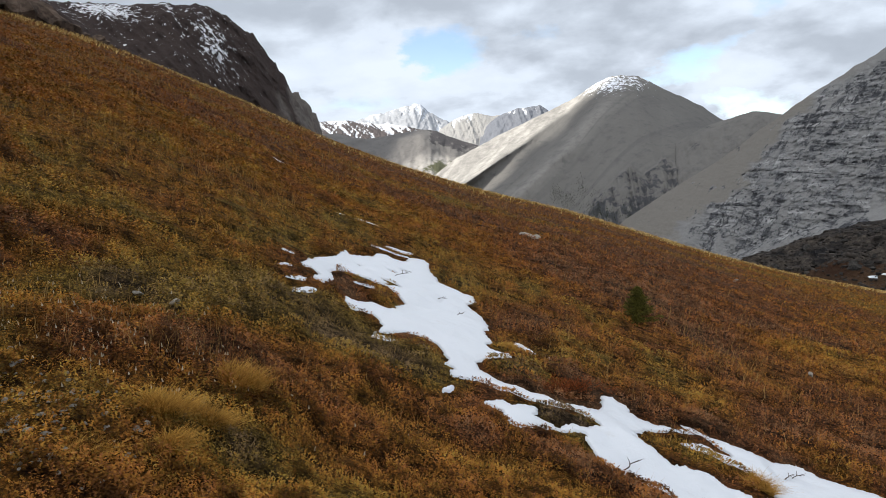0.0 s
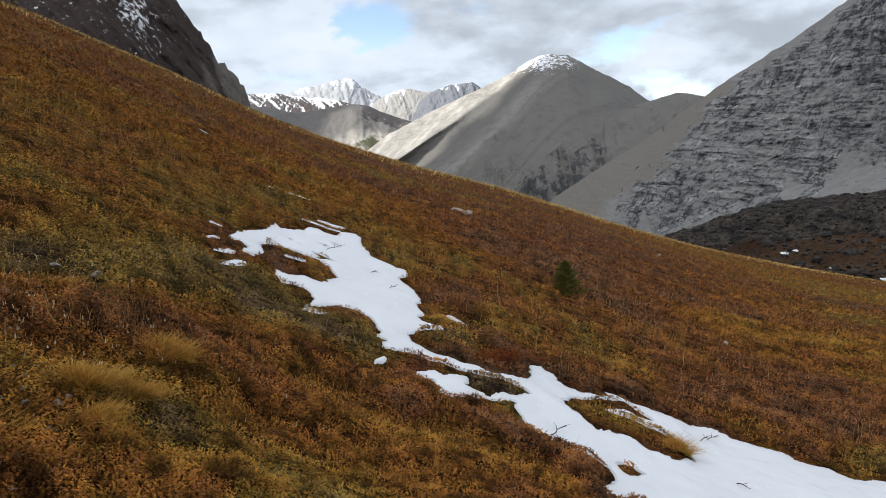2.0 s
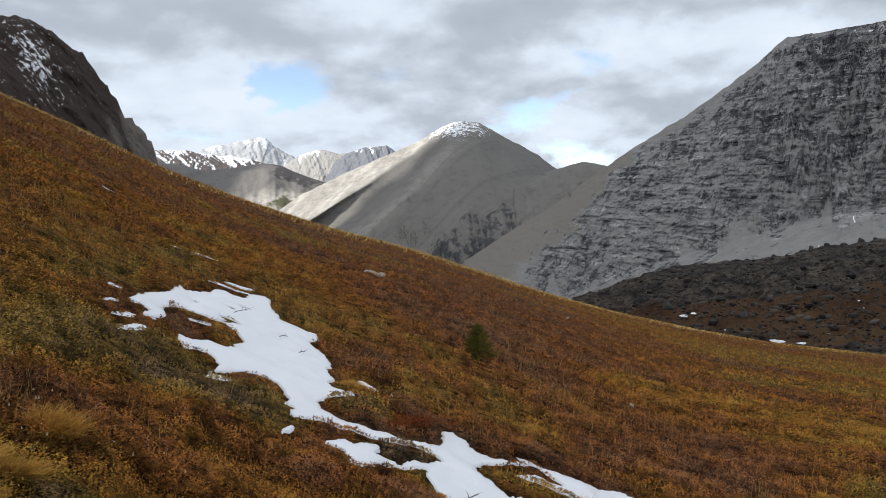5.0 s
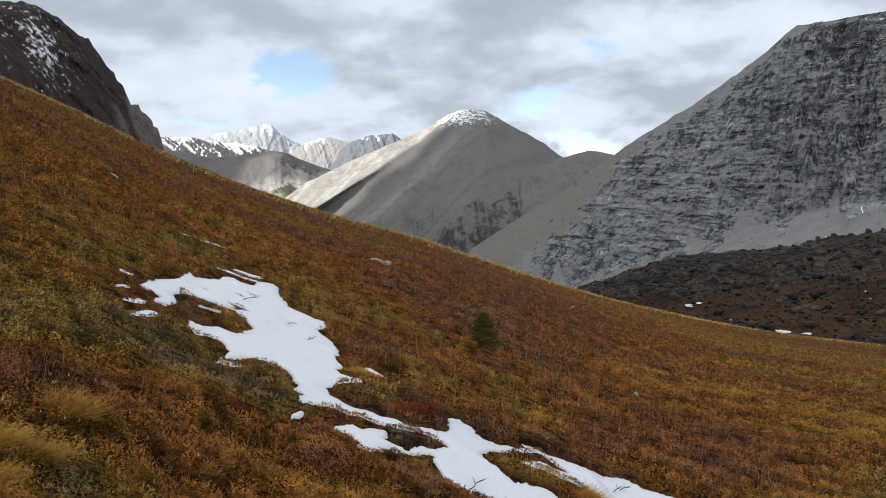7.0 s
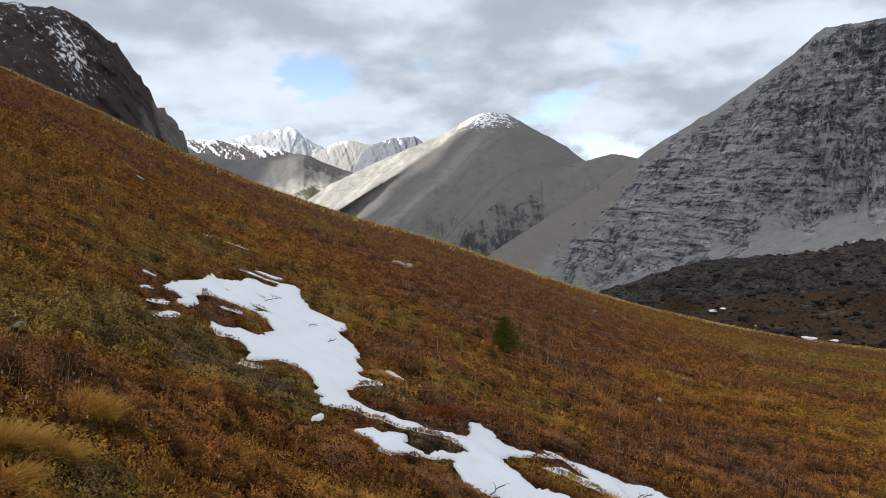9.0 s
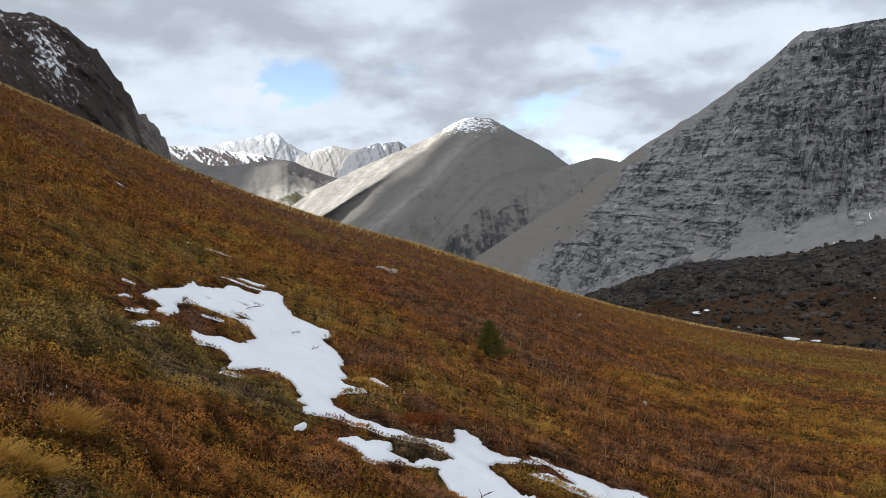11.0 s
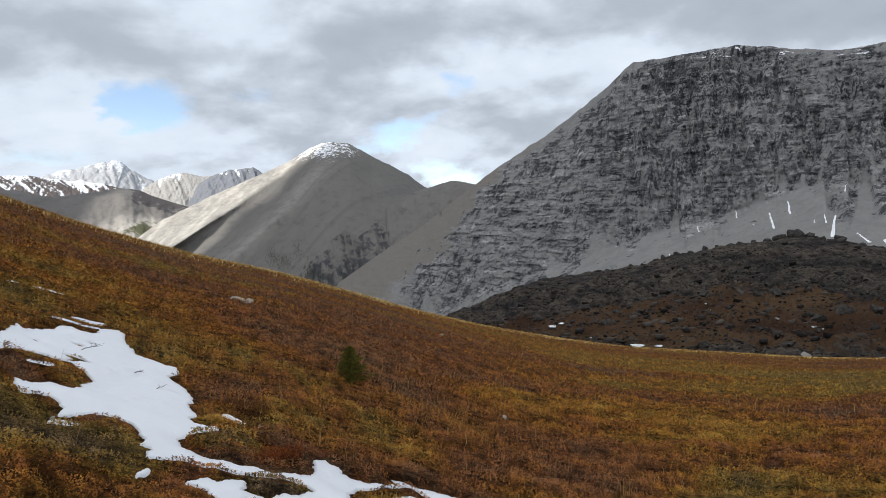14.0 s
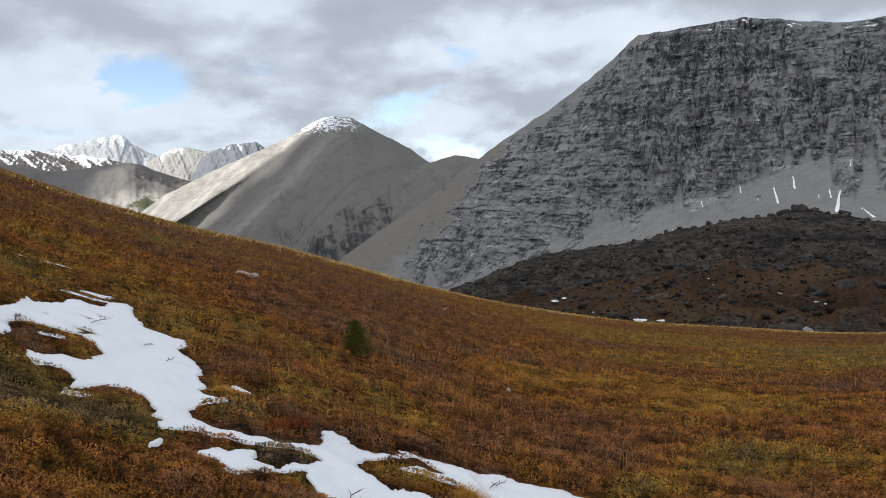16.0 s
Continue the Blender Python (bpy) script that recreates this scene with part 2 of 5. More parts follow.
def material_limestone():
    """Grey banded limestone; the attribute cliff tells bare rock from scree, snow tells where snow lies."""
    m, n, b = principled("banded_limestone")
    p = n.coord()
    strata = n.noise(n.scaled(p, (0.013, 0.013, 0.075), (radians(2), radians(-2), 0)), 1.0, 9, 0.72, 0.25)
    streak = n.noise(n.scaled(p, (0.075, 0.075, 0.011)), 1.0, 7, 0.62, 0.25)
    mottle = n.noise(p, 0.045, 8, 0.7)
    rock = n.ramp(strata, [(0.40, (0.070, 0.072, 0.078)), (0.435, (0.165, 0.166, 0.170)), (0.50, (0.225, 0.226, 0.227)), (0.55, (0.270, 0.270, 0.269)), (0.62, (0.36, 0.36, 0.356))])
    # ledges, flutes and cracks: shade put into the colour as near-black lines
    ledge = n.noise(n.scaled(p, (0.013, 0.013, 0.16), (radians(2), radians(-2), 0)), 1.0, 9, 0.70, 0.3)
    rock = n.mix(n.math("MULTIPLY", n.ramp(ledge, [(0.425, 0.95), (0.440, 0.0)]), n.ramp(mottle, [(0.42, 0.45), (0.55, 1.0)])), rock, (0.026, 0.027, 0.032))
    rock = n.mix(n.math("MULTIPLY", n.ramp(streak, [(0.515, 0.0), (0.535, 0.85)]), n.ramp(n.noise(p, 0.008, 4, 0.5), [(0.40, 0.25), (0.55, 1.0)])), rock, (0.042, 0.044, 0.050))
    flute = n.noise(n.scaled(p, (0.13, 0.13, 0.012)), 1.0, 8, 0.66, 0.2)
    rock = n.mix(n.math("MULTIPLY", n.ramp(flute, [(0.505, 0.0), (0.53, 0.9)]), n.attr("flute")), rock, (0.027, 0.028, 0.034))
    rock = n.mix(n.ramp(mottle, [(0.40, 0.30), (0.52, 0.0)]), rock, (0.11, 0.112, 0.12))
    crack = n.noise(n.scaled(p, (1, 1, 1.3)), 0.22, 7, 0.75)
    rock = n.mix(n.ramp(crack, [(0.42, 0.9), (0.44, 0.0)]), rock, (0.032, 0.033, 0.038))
    rock = n.mix(n.ramp(crack, [(0.54, 0.0), (0.64, 0.4)]), rock, (0.29, 0.29, 0.286))
    scree = n.mix(n.noise(p, 0.02, 8, 0.65), (0.200, 0.199, 0.196), (0.250, 0.248, 0.243))
    scree = n.mix(n.ramp(n.noise(n.scaled(p, (0.05, 0.05, 0.01)), 1.0, 6, 0.6), [(0.42, 0.0), (0.66, 0.6)]), scree, (0.165, 0.166, 0.168))
    grit = n.noise(p, 0.22, 6, 0.75)
    scree = n.mix(n.ramp(grit, [(0.51, 0.0), (0.62, 0.35)]), scree, (0.14, 0.14, 0.143))
    scree = n.mix(n.math("MULTIPLY", n.attr("tan"), 0.85), scree, n.mix(grit, (0.150, 0.138, 0.122), (0.215, 0.200, 0.178)))
    cover = n.math("ADD", n.attr("cliff"), n.math("MULTIPLY", n.math("SUBTRACT", n.noise(n.scaled(p, (1, 1, 0.75)), 0.035, 10, 0.74), 0.5), 4.2))
    c = n.mix(n.ramp(cover, [(0.46, 0.0), (0.54, 1.0)]), scree, rock)
    sn = n.math("ADD", n.attr("snow"), n.math("MULTIPLY", n.math("SUBTRACT", n.noise(p, 0.05, 6, 0.7), 0.5), 0.8))
    c = n.mix(n.ramp(sn, [(0.55, 0.0), (0.62, 1.0)]), c, (0.82, 0.84, 0.88))
    n.put(b, "Base Color", c)
    bumped(n, b, n.math("ADD", strata, n.math("ADD", n.math("MULTIPLY", streak, 0.8), mottle)), 4.0, 0.7)
    return m


def material_mountain(name, low, high, dark, snow=(0.82, 0.84, 0.88), grain=0.02, bump=8.0, fleck=2.2, spread=1.3, stretch=(1, 1, 0.7), lean=0):
    m, n, b = principled(name)
    p = n.coord()
    a = n.noise(p, grain, 9, 0.65, 0.3)
    s = n.noise(n.scaled(p, stretch, (0, radians(lean), 0)), grain * 2.5, 9, 0.70)
    c = n.mix(a, low, high)
    c = n.mix(n.ramp(s, [(0.52, 0.0), (0.72, 0.5)]), c, dark)
    # pale: the colour of pale rock, and sunlight painted into a slope
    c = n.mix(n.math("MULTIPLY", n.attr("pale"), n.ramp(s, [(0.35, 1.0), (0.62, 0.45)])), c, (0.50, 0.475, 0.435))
    c = n.mix(n.ramp(n.math("ADD", n.attr("cliff"), n.math("MULTIPLY", n.math("SUBTRACT", s, 0.5), 1.5)), [(0.45, 0.0), (0.6, 1.0)]), c, dark)
    # streak: dark that stands in for shade on the scree
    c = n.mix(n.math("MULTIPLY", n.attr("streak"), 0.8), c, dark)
    c = n.mix(n.ramp(n.math("ADD", n.attr("green"), n.math("MULTIPLY", n.math("SUBTRACT", s, 0.5), 2.0)), [(0.40, 0.0), (0.6, 0.85)]), c, (0.075, 0.080, 0.034))
    sn = n.math("ADD", n.attr("snow"), n.math("MULTIPLY", n.math("SUBTRACT", n.noise(n.scaled(p, (1, 1, 0.55)), grain * fleck, 7, 0.72), 0.5), spread))
    c = n.mix(n.ramp(sn, [(0.55, 0.0), (0.64, 1.0)]), c, snow)
    n.put(b, "Base Color", c)
    bumped(n, b, n.math("ADD", a, s), bump, 0.8)
    return m


def material_moraine():
    m, n, b = principled("dark_moraine")
    p = n.coord()
    broad = n.noise(n.scaled(p, (1, 1, 3)), 0.03, 6, 0.6, 0.5)
    fine = n.noise(p, 0.5, 9, 0.72)
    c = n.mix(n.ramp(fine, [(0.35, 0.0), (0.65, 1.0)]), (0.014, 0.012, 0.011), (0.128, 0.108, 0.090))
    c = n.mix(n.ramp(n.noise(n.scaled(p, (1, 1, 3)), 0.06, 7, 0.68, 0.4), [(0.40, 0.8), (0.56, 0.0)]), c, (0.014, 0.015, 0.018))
    c = n.mix(n.ramp(n.noise(p, 0.9, 4, 0.7), [(0.62, 0.0), (0.70, 0.8)]), c, (0.15, 0.148, 0.145))
    turf = n.math("ADD", n.attr("turf"), n.math("MULTIPLY", n.math("SUBTRACT", n.noise(n.scaled(p, (1, 1, 8)), 0.055, 9, 0.70, 0.3), 0.5), 2.4))
    t = n.mix(n.ramp(broad, [(0.4, 0.0), (0.6, 1.0)]), (0.052, 0.027, 0.017), (0.100, 0.060, 0.032))
    c = n.mix(n.ramp(turf, [(0.46, 0.0), (0.60, 0.9)]), c, t)
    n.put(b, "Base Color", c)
    bumped(n, b, n.math("ADD", fine, n.noise(p, 1.8, 6, 0.7)), 0.8)
    return m


def material_rock(name, dark, light, grain=3.0):
    m, n, b = principled(name)
    p = n.coord()
    f = n.noise(p, grain, 8, 0.7)
    n.put(b, "Base Color", n.ramp(f, [(0.32, dark), (0.7, light)]))
    bumped(n, b, f, 0.4 / grain)
    return m


def material_cloud():
    """A bank of cloud that lets through part of the light."""
    m = bpy.data.materials.new("cloud_bank")
    m.use_nodes = True
    n = Nodes(m.node_tree)
    clear = n.add("ShaderNodeBsdfTransparent")
    veil = n.add("ShaderNodeBsdfTransparent", Color=(0.18, 0.185, 0.2, 1))
    white = n.add("ShaderNodeBsdfTranslucent", Color=(0.92, 0.93, 0.95, 1))
    body = n.add("ShaderNodeMixShader", i0=0.65, i1=veil.outputs[0], i2=white.outputs[0])
    mixed = n.add("ShaderNodeMixShader", i0=n.attr("cover"), i1=clear.outputs[0], i2=body.outputs[0])
    n.add("ShaderNodeOutputMaterial", Surface=mixed.outputs[0])
    return m


TURF, SNOW = material_turf(), material_snow()
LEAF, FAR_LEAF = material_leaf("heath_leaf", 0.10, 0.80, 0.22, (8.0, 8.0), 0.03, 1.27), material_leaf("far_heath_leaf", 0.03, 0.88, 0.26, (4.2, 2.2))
LIMESTONE, MORAINE, CLOUD = material_limestone(), material_moraine(), material_cloud()
CREST_STRAW = material_grass("crest_straw", (0.38, 0.25, 0.08), (0.76, 0.56, 0.24))
STRAW = material_grass("dry_straw", (0.25, 0.125, 0.022), (0.56, 0.32, 0.075))
SEED = material_grass("seed_wool", (0.24, 0.19, 0.12), (0.52, 0.45, 0.33))
RUST_LEAF = material_grass("rust_leaf", (0.105, 0.030, 0.012), (0.285, 0.085, 0.024))
BLADE = material_grass("autumn_blade", (0.16, 0.085, 0.028), (0.42, 0.27, 0.10))
NEEDLE = material_grass("spruce_needle", (0.042, 0.046, 0.012), (0.200, 0.180, 0.038))
CONIFER = material_grass("dark_conifer", (0.012, 0.018, 0.010), (0.030, 0.042, 0.018))
RUBBLE = material_grass("moraine_rubble", (0.010, 0.009, 0.009), (0.078, 0.067, 0.058))
BARK = material_rock("spruce_bark", (0.03, 0.02, 0.012), (0.09, 0.06, 0.04), 30)
DARK_ROCK = material_rock("lichened_dark_rock", (0.014, 0.014, 0.015), (0.085, 0.078, 0.070), 2.2)
BROWN_ROCK = material_rock("brown_shale_block", (0.026, 0.019, 0.015), (0.19, 0.14, 0.11), 2.6)
PEBBLE = material_rock("pale_pebble", (0.24, 0.22, 0.185), (0.42, 0.39, 0.34), 60.0)
PALE_ROCK = material_rock("pale_limestone_block", (0.14, 0.135, 0.13), (0.33, 0.32, 0.30), 4.0)
DARK_MOUNTAIN = material_mountain("dark_shale", (0.034, 0.026, 0.025), (0.076, 0.058, 0.052), (0.014, 0.013, 0.015), grain=0.05, bump=7.0, fleck=3.6, spread=2.6, stretch=(1, 1, 0.28), lean=38)
GREY_MOUNTAIN = material_mountain("grey_scree", (0.140, 0.134, 0.126), (0.184, 0.176, 0.165), (0.070, 0.071, 0.076), grain=0.012, bump=7.0, fleck=5.0, spread=1.7)
# Distance haze is put into the colours of the far pale and blue rock.
FAR_MOUNTAIN = material_mountain("far_hazed_pale_rock", (0.33, 0.34, 0.36), (0.50, 0.51, 0.53), (0.26, 0.275, 0.30), (0.66, 0.69, 0.74), grain=0.024, bump=7.0, fleck=3.2, spread=0.9, stretch=(1, 1, 0.6), lean=20)
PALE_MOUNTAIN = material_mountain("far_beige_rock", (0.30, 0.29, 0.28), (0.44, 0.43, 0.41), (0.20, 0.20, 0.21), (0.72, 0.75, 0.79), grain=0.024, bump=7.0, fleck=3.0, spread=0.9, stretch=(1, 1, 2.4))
BLUE_MOUNTAIN = material_mountain("far_hazed_blue_rock", (0.15, 0.16, 0.185), (0.25, 0.26, 0.285), (0.09, 0.10, 0.12), (0.72, 0.75, 0.80), grain=0.02, bump=7.0, fleck=3.0, spread=1.0, stretch=(1, 1, 0.5), lean=25)
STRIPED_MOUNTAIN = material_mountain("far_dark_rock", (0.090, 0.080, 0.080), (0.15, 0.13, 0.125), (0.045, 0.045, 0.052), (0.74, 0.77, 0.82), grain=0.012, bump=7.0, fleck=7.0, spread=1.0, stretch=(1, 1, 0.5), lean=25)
BROWN_MOUNTAIN = material_mountain("far_brown_scree", (0.15, 0.143, 0.137), (0.20, 0.19, 0.18), (0.085, 0.08, 0.082), grain=0.012, bump=7.0)

# ---------------------------------------------------------------- the hill
EYE = 1.55
CREST_AZ = [-180, -130, -90, -60, -41, -34.7, -26, -20.2, -14, -6.84, -0.5, 4.1, 10.2, 16, 22, 27.4, 33.5, 40.7, 47.4, 60, 90, 130, 180]
CREST_RISE = [0.02, 0.16, 0.27, 0.255, 0.194, 0.157, 0.088, 0.036, -0.011, -0.0555, -0.0855, -0.112, -0.148, -0.174, -0.193, -0.204, -0.2065, -0.2075, -0.198,
              -0.2, -0.2, -0.12, 0.02]
_az = np.arange(-200, 200.5, 0.5)
_k = np.exp(-0.5 * (np.arange(-10, 11) * 0.5 / 1.2) ** 2)
_rise = np.convolve(np.interp((_az + 180) % 360 - 180, CREST_AZ, CREST_RISE), _k / _k.sum(), "same")


def crest_rise(az):
    return np.interp(az, _az, _rise)


def crest_range(az):
    return np.interp(az, [-60, -10, 10, 25, 35, 50], [40, 42, 50, 70, 90, 95])


def hill(x, y):
    """Height of the ground: a side slope that rounds over at its crest and falls to the valley."""
    r, az = np.hypot(x, y), np.degrees(np.arctan2(x, y))
    top = crest_range(az)
    z = EYE + r * crest_rise(az) - EYE * np.clip(1 - r / top, 0, 1) ** 2
    d = np.clip(r - top, 0, None)
    steep = np.interp(az, [-60, 8, 20, 60, 100, 180], [0.45, 0.45, 0.12, 0.12, 0.3, 0.3])
    z = z - steep * d * d / (d + 40)
    near = 1 - smooth(r, 30, 140)
    z = z + near * (0.05 * fbm(x * 2.6, y * 2.6, 3, 4) + 0.05 * fbm(x * 0.45, y * 0.45, 8, 3)) * smooth(r, 0.4, 2.5)
    z = z + 0.03 * near * (smooth(fbm(x * 1.3, y * 1.3, 21, 3), -0.1, 0.1) - 0.7) * smooth(r, 1.0, 2.5)
    floor = -330 + 60 * fbm(x / 700, y / 700, 31, 5)
    return np.where(r > 150, np.maximum(z, floor), z)


# patches of one growth: x, y, half width, half length, tone, strength
PATCHES = [(-1.67, 4.37, 0.55, 0.55, 0.88, 0.9), (-0.96, 4.40, 0.35, 0.40, 0.92, 0.9), (-2.3, 3.9, 0.5, 0.8, 0.85, 0.8), (-2.47, 3.0, 0.35, 0.4, 0.68, 0.8), (-2.9, 5.1, 0.9, 0.9, 0.55, 0.5),
           (-0.9, 3.0, 0.6, 0.55, 0.40, 0.9), (-1.57, 3.2, 0.35, 0.35, 0.28, 0.7), (-1.95, 2.85, 0.4, 0.4, 0.20, 0.7), (-0.04, 4.74, 0.20, 0.13, 0.17, 1.0), (-0.36, 4.84, 0.24, 0.14, 0.95, 0.9),
           (1.9, 10.7, 3.0, 3.5, 0.04, 0.7), (2.6, 17.0, 4.0, 5.0, 0.03, 0.6), (2.98, 9.0, 0.8, 1.6, 0.52, 0.6), (6.5, 10.5, 2.0, 2.4, 0.46, 0.7), (3.3, 6.9, 1.2, 1.0, 0.10, 0.6),
           (5.4, 5.7, 1.0, 0.6, 0.50, 0.7), (0.95, 6.0, 0.5, 0.7, 0.80, 0.6), (-2.1, 6.3, 0.3, 0.3, 0.55, 0.8), (10.8, 16.2, 4.0, 2.2, 0.55, 0.6), (0.0, 4.2, 0.35, 0.12, 0.95, 0.9),
           (0.75, 4.45, 0.35, 0.2, 0.9, 0.7), (-6.5, 8.5, 3.2, 3.2, 0.42, 0.6), (-15, 18, 8, 8, 0.55, 0.5), (-2.4, 10.4, 1.8, 2.6, 0.70, 0.4), (-1.0, 8.4, 0.7, 1.2, 0.70, 0.4), (-1.2, 4.2, 0.6, 0.3, 0.95, 0.7), (-3.6, 4.4, 0.9, 0.9, 0.64, 0.9), (-4.2, 6.4, 1.0, 1.2, 0.50, 0.5),
           (-1.80, 2.0, 0.4, 0.5, 0.40, 0.8), (-1.5, 1.75, 0.3, 0.2, 0.25, 0.8), (-2.25, 3.35, 0.3, 0.2, 0.9, 0.8), (-0.2, 3.2, 0.45, 0.35, 0.50, 0.9),
           (4.5, 10.2, 2.2, 0.8, 0.54, 0.8), (6.9, 9.1, 2.2, 0.7, 0.56, 0.6), (4.4, 4.6, 1.2, 0.8, 0.12, 0.6), (5.5, 5.5, 0.9, 0.4, 0.62, 0.8), (2.3, 6.1, 1.1, 0.9, 0.12, 0.8), (20, 24, 12, 6, 0.74, 0.7), (9, 12.6, 3.0, 0.9, 0.14, 0.6),
           (12, 30, 7, 6, 0.66, 0.5)]


def tone(x, y):
    """Which growth covers the heath at a place, from 0 to 1."""
    r = np.hypot(x, y)
    t = 0.34 + 0.75 * fbm(x / 5.0, y / 1.9, 221, 4) + (1 - 0.55 * smooth(r, 6, 15)) * (1.0 * fbm(x / 0.7, y / 0.6, 223, 3) + 0.75 * fbm(x / 0.26, y / 0.22, 227, 3))
    t = t + smooth(r, 7, 16) * (1.25 * fbm((x + 0.4 * y) / 10.0, (y - 0.35 * x) / 1.5, 229, 4) + 0.4 * fbm(x / 2.6, y / 0.5, 228, 3))
    t = t + 0.10 * smooth(np.degrees(np.arctan2(x, y)), 12, 32) - 0.12 * smooth(r, 9, 22) + 0.30 * smooth(r / crest_range(np.degrees(np.arctan2(x, y))), 0.6, 0.95)
    for px, py, a, b, want, force in PATCHES:
        w = force * np.exp(-(((x - px) / a) ** 2 + ((y - py) / b) ** 2) ** 2)
        t = t + w * (want - t + 0.5 * fbm(x / 0.35, y / 0.35, 225, 3))
    return np.clip(t, 0, 1)


def cushion(x, y):
    """How high the plants stand, in mats and hollows."""
    return smooth(fbm(x / 0.40, y / 0.28, 251, 4, 0.60), -0.20, 0.14)


def surface(x, y):
    """The hillside with its hummocks of plants, which are pressed flat under the snow."""
    r = np.hypot(x, y)
    mound = (0.045 * (cushion(x, y) - 0.6) + 0.05 * fbm(x / 0.9, y / 0.7, 253, 3)) * smooth(r, 1.0, 2.0) * (1 - smooth(r, 14, 30))
    return hill(x, y) + (mound + 0.035 * (1 - smooth(r, 14, 30))) * (1 - smooth(any_snow(x, y), -0.09, 0.015))


def bare(x, y):
    """Stony ground with few plants."""
    f = np.exp(-(((x + 1.80) / 0.32) ** 2 + ((y - 2.0) / 0.42) ** 2) ** 2)
    f = np.maximum(f, 0.8 * np.exp(-(((x + 2.25) / 0.25) ** 2 + ((y - 3.3) / 0.22) ** 2) ** 2))
    return f


def build_ground():
    az = np.concatenate([np.arange(-50, 56, 0.26), np.arange(56, 310, 3.0)])
    r = np.concatenate([[0.02, 0.4, 0.8], np.geomspace(1.1, 9, 215), np.geomspace(9.2, 120, 125), np.geomspace(128, 4950, 60)])
    a, rr = np.meshgrid(np.radians(az), r)
    x, y = rr * np.sin(a), rr * np.cos(a)
    # the soil lies a little below the foot of the plants
    v = np.stack([x, y, surface(x, y) - (0.026 - 0.018 * smooth(any_snow(x, y), -0.08, 0.0)) * (1 - smooth(rr, 20, 40))], -1).reshape(-1, 3)
    q = grid_quads(len(r), len(az), True)[:, ::-1]
    ob = new("ground", mesh_of("ground", v, q, TURF, {"tone": tone(x, y).ravel(), "valley": smooth(rr, 110, 260).ravel()}))
    return tagged(ob, "steep hillside of brown, gold and rust autumn heath", "hillside", kind="structure")


# ---------------------------------------------------------------- mountains


def sheet(name, material, az, crest, foot, rows, shape, label, category, back=(350.0, 260.0)):
    """A mountain flank between a crest and a foot, both given as functions of azimuth that return (range, height).
    shape(along, down, height) returns how far the flank stands out, the cliff, snow and turf flags and a lift of the crest."""
    dc, zc = crest(az)
    df, zf = foot(az)
    v = np.linspace(0, 1, rows)[:, None]
    along = np.radians(az) * np.mean(dc)
    out, run, flags, lift = shape(along[None, :], v, dc, zc, df, zf)
    zz = zc[None, :] + (zf - zc)[None, :] * v + lift
    dd = dc[None, :] + (df - dc)[None, :] * run - out
    # the far side, falling away behind
    nb = 14
    w = np.linspace(1, 0, nb + 1)[:-1, None]
    dz = dd[:1] + back[0] * w
    zz2 = zz[:1] - back[1] * w ** 1.2 + 20 * fbm(along[None, :] / 60, w * 4 + 7, 5)* w
    dd, zz = np.concatenate([dz, dd]), np.concatenate([zz2, zz])
    a = np.radians(az)[None, :]
    verts = np.stack([dd * np.sin(a), dd * np.cos(a), zz], -1).reshape(-1, 3)
    whole = np.ones((rows, len(az)))
    fl = {k: np.concatenate([np.repeat((f * whole)[:1], nb, 0), f * whole]).ravel() for k, f in flags.items()}
    me = mesh_of(name, verts, grid_quads(rows + nb, len(az))[:, ::-1], material, fl)
    return tagged(new(name, me), label, category)


def line(points):
    """A crest or foot from (azimuth, range, rise over range) points."""
    p = np.array(points)

    def at(az):
        d = np.interp(az, p[:, 0], p[:, 1])
        return d, EYE + d * np.interp(az, p[:, 0], p[:, 2])
    return at


# snow chutes on the scree: azimuth, rise at the head and at the foot, half width, lean
CHUTES = [(35.2, -.016, -.029, .09, .1), (37.45, -.019, -.045, .12, .4), (38.7, -.006, -.026, .12, .25), (41.1, -.024, -.037, .10, .1), (41.8, -.024, -.056, .17, -.25), (43.0, -.047, -.062, .16, 1.0),
          (44.7, -.056, -.066, 0.45, .7), (45.4, -.020, -.033, .14, .2), (32.5, -.036, -.046, .08, .1), (30.4, -.072, -.081, .08, .1), (42.45, .013, .001, .08, -.1), (36.4, -.034, -.040, .06, .1), (40.4, -.030, -.036, .06, .1)]


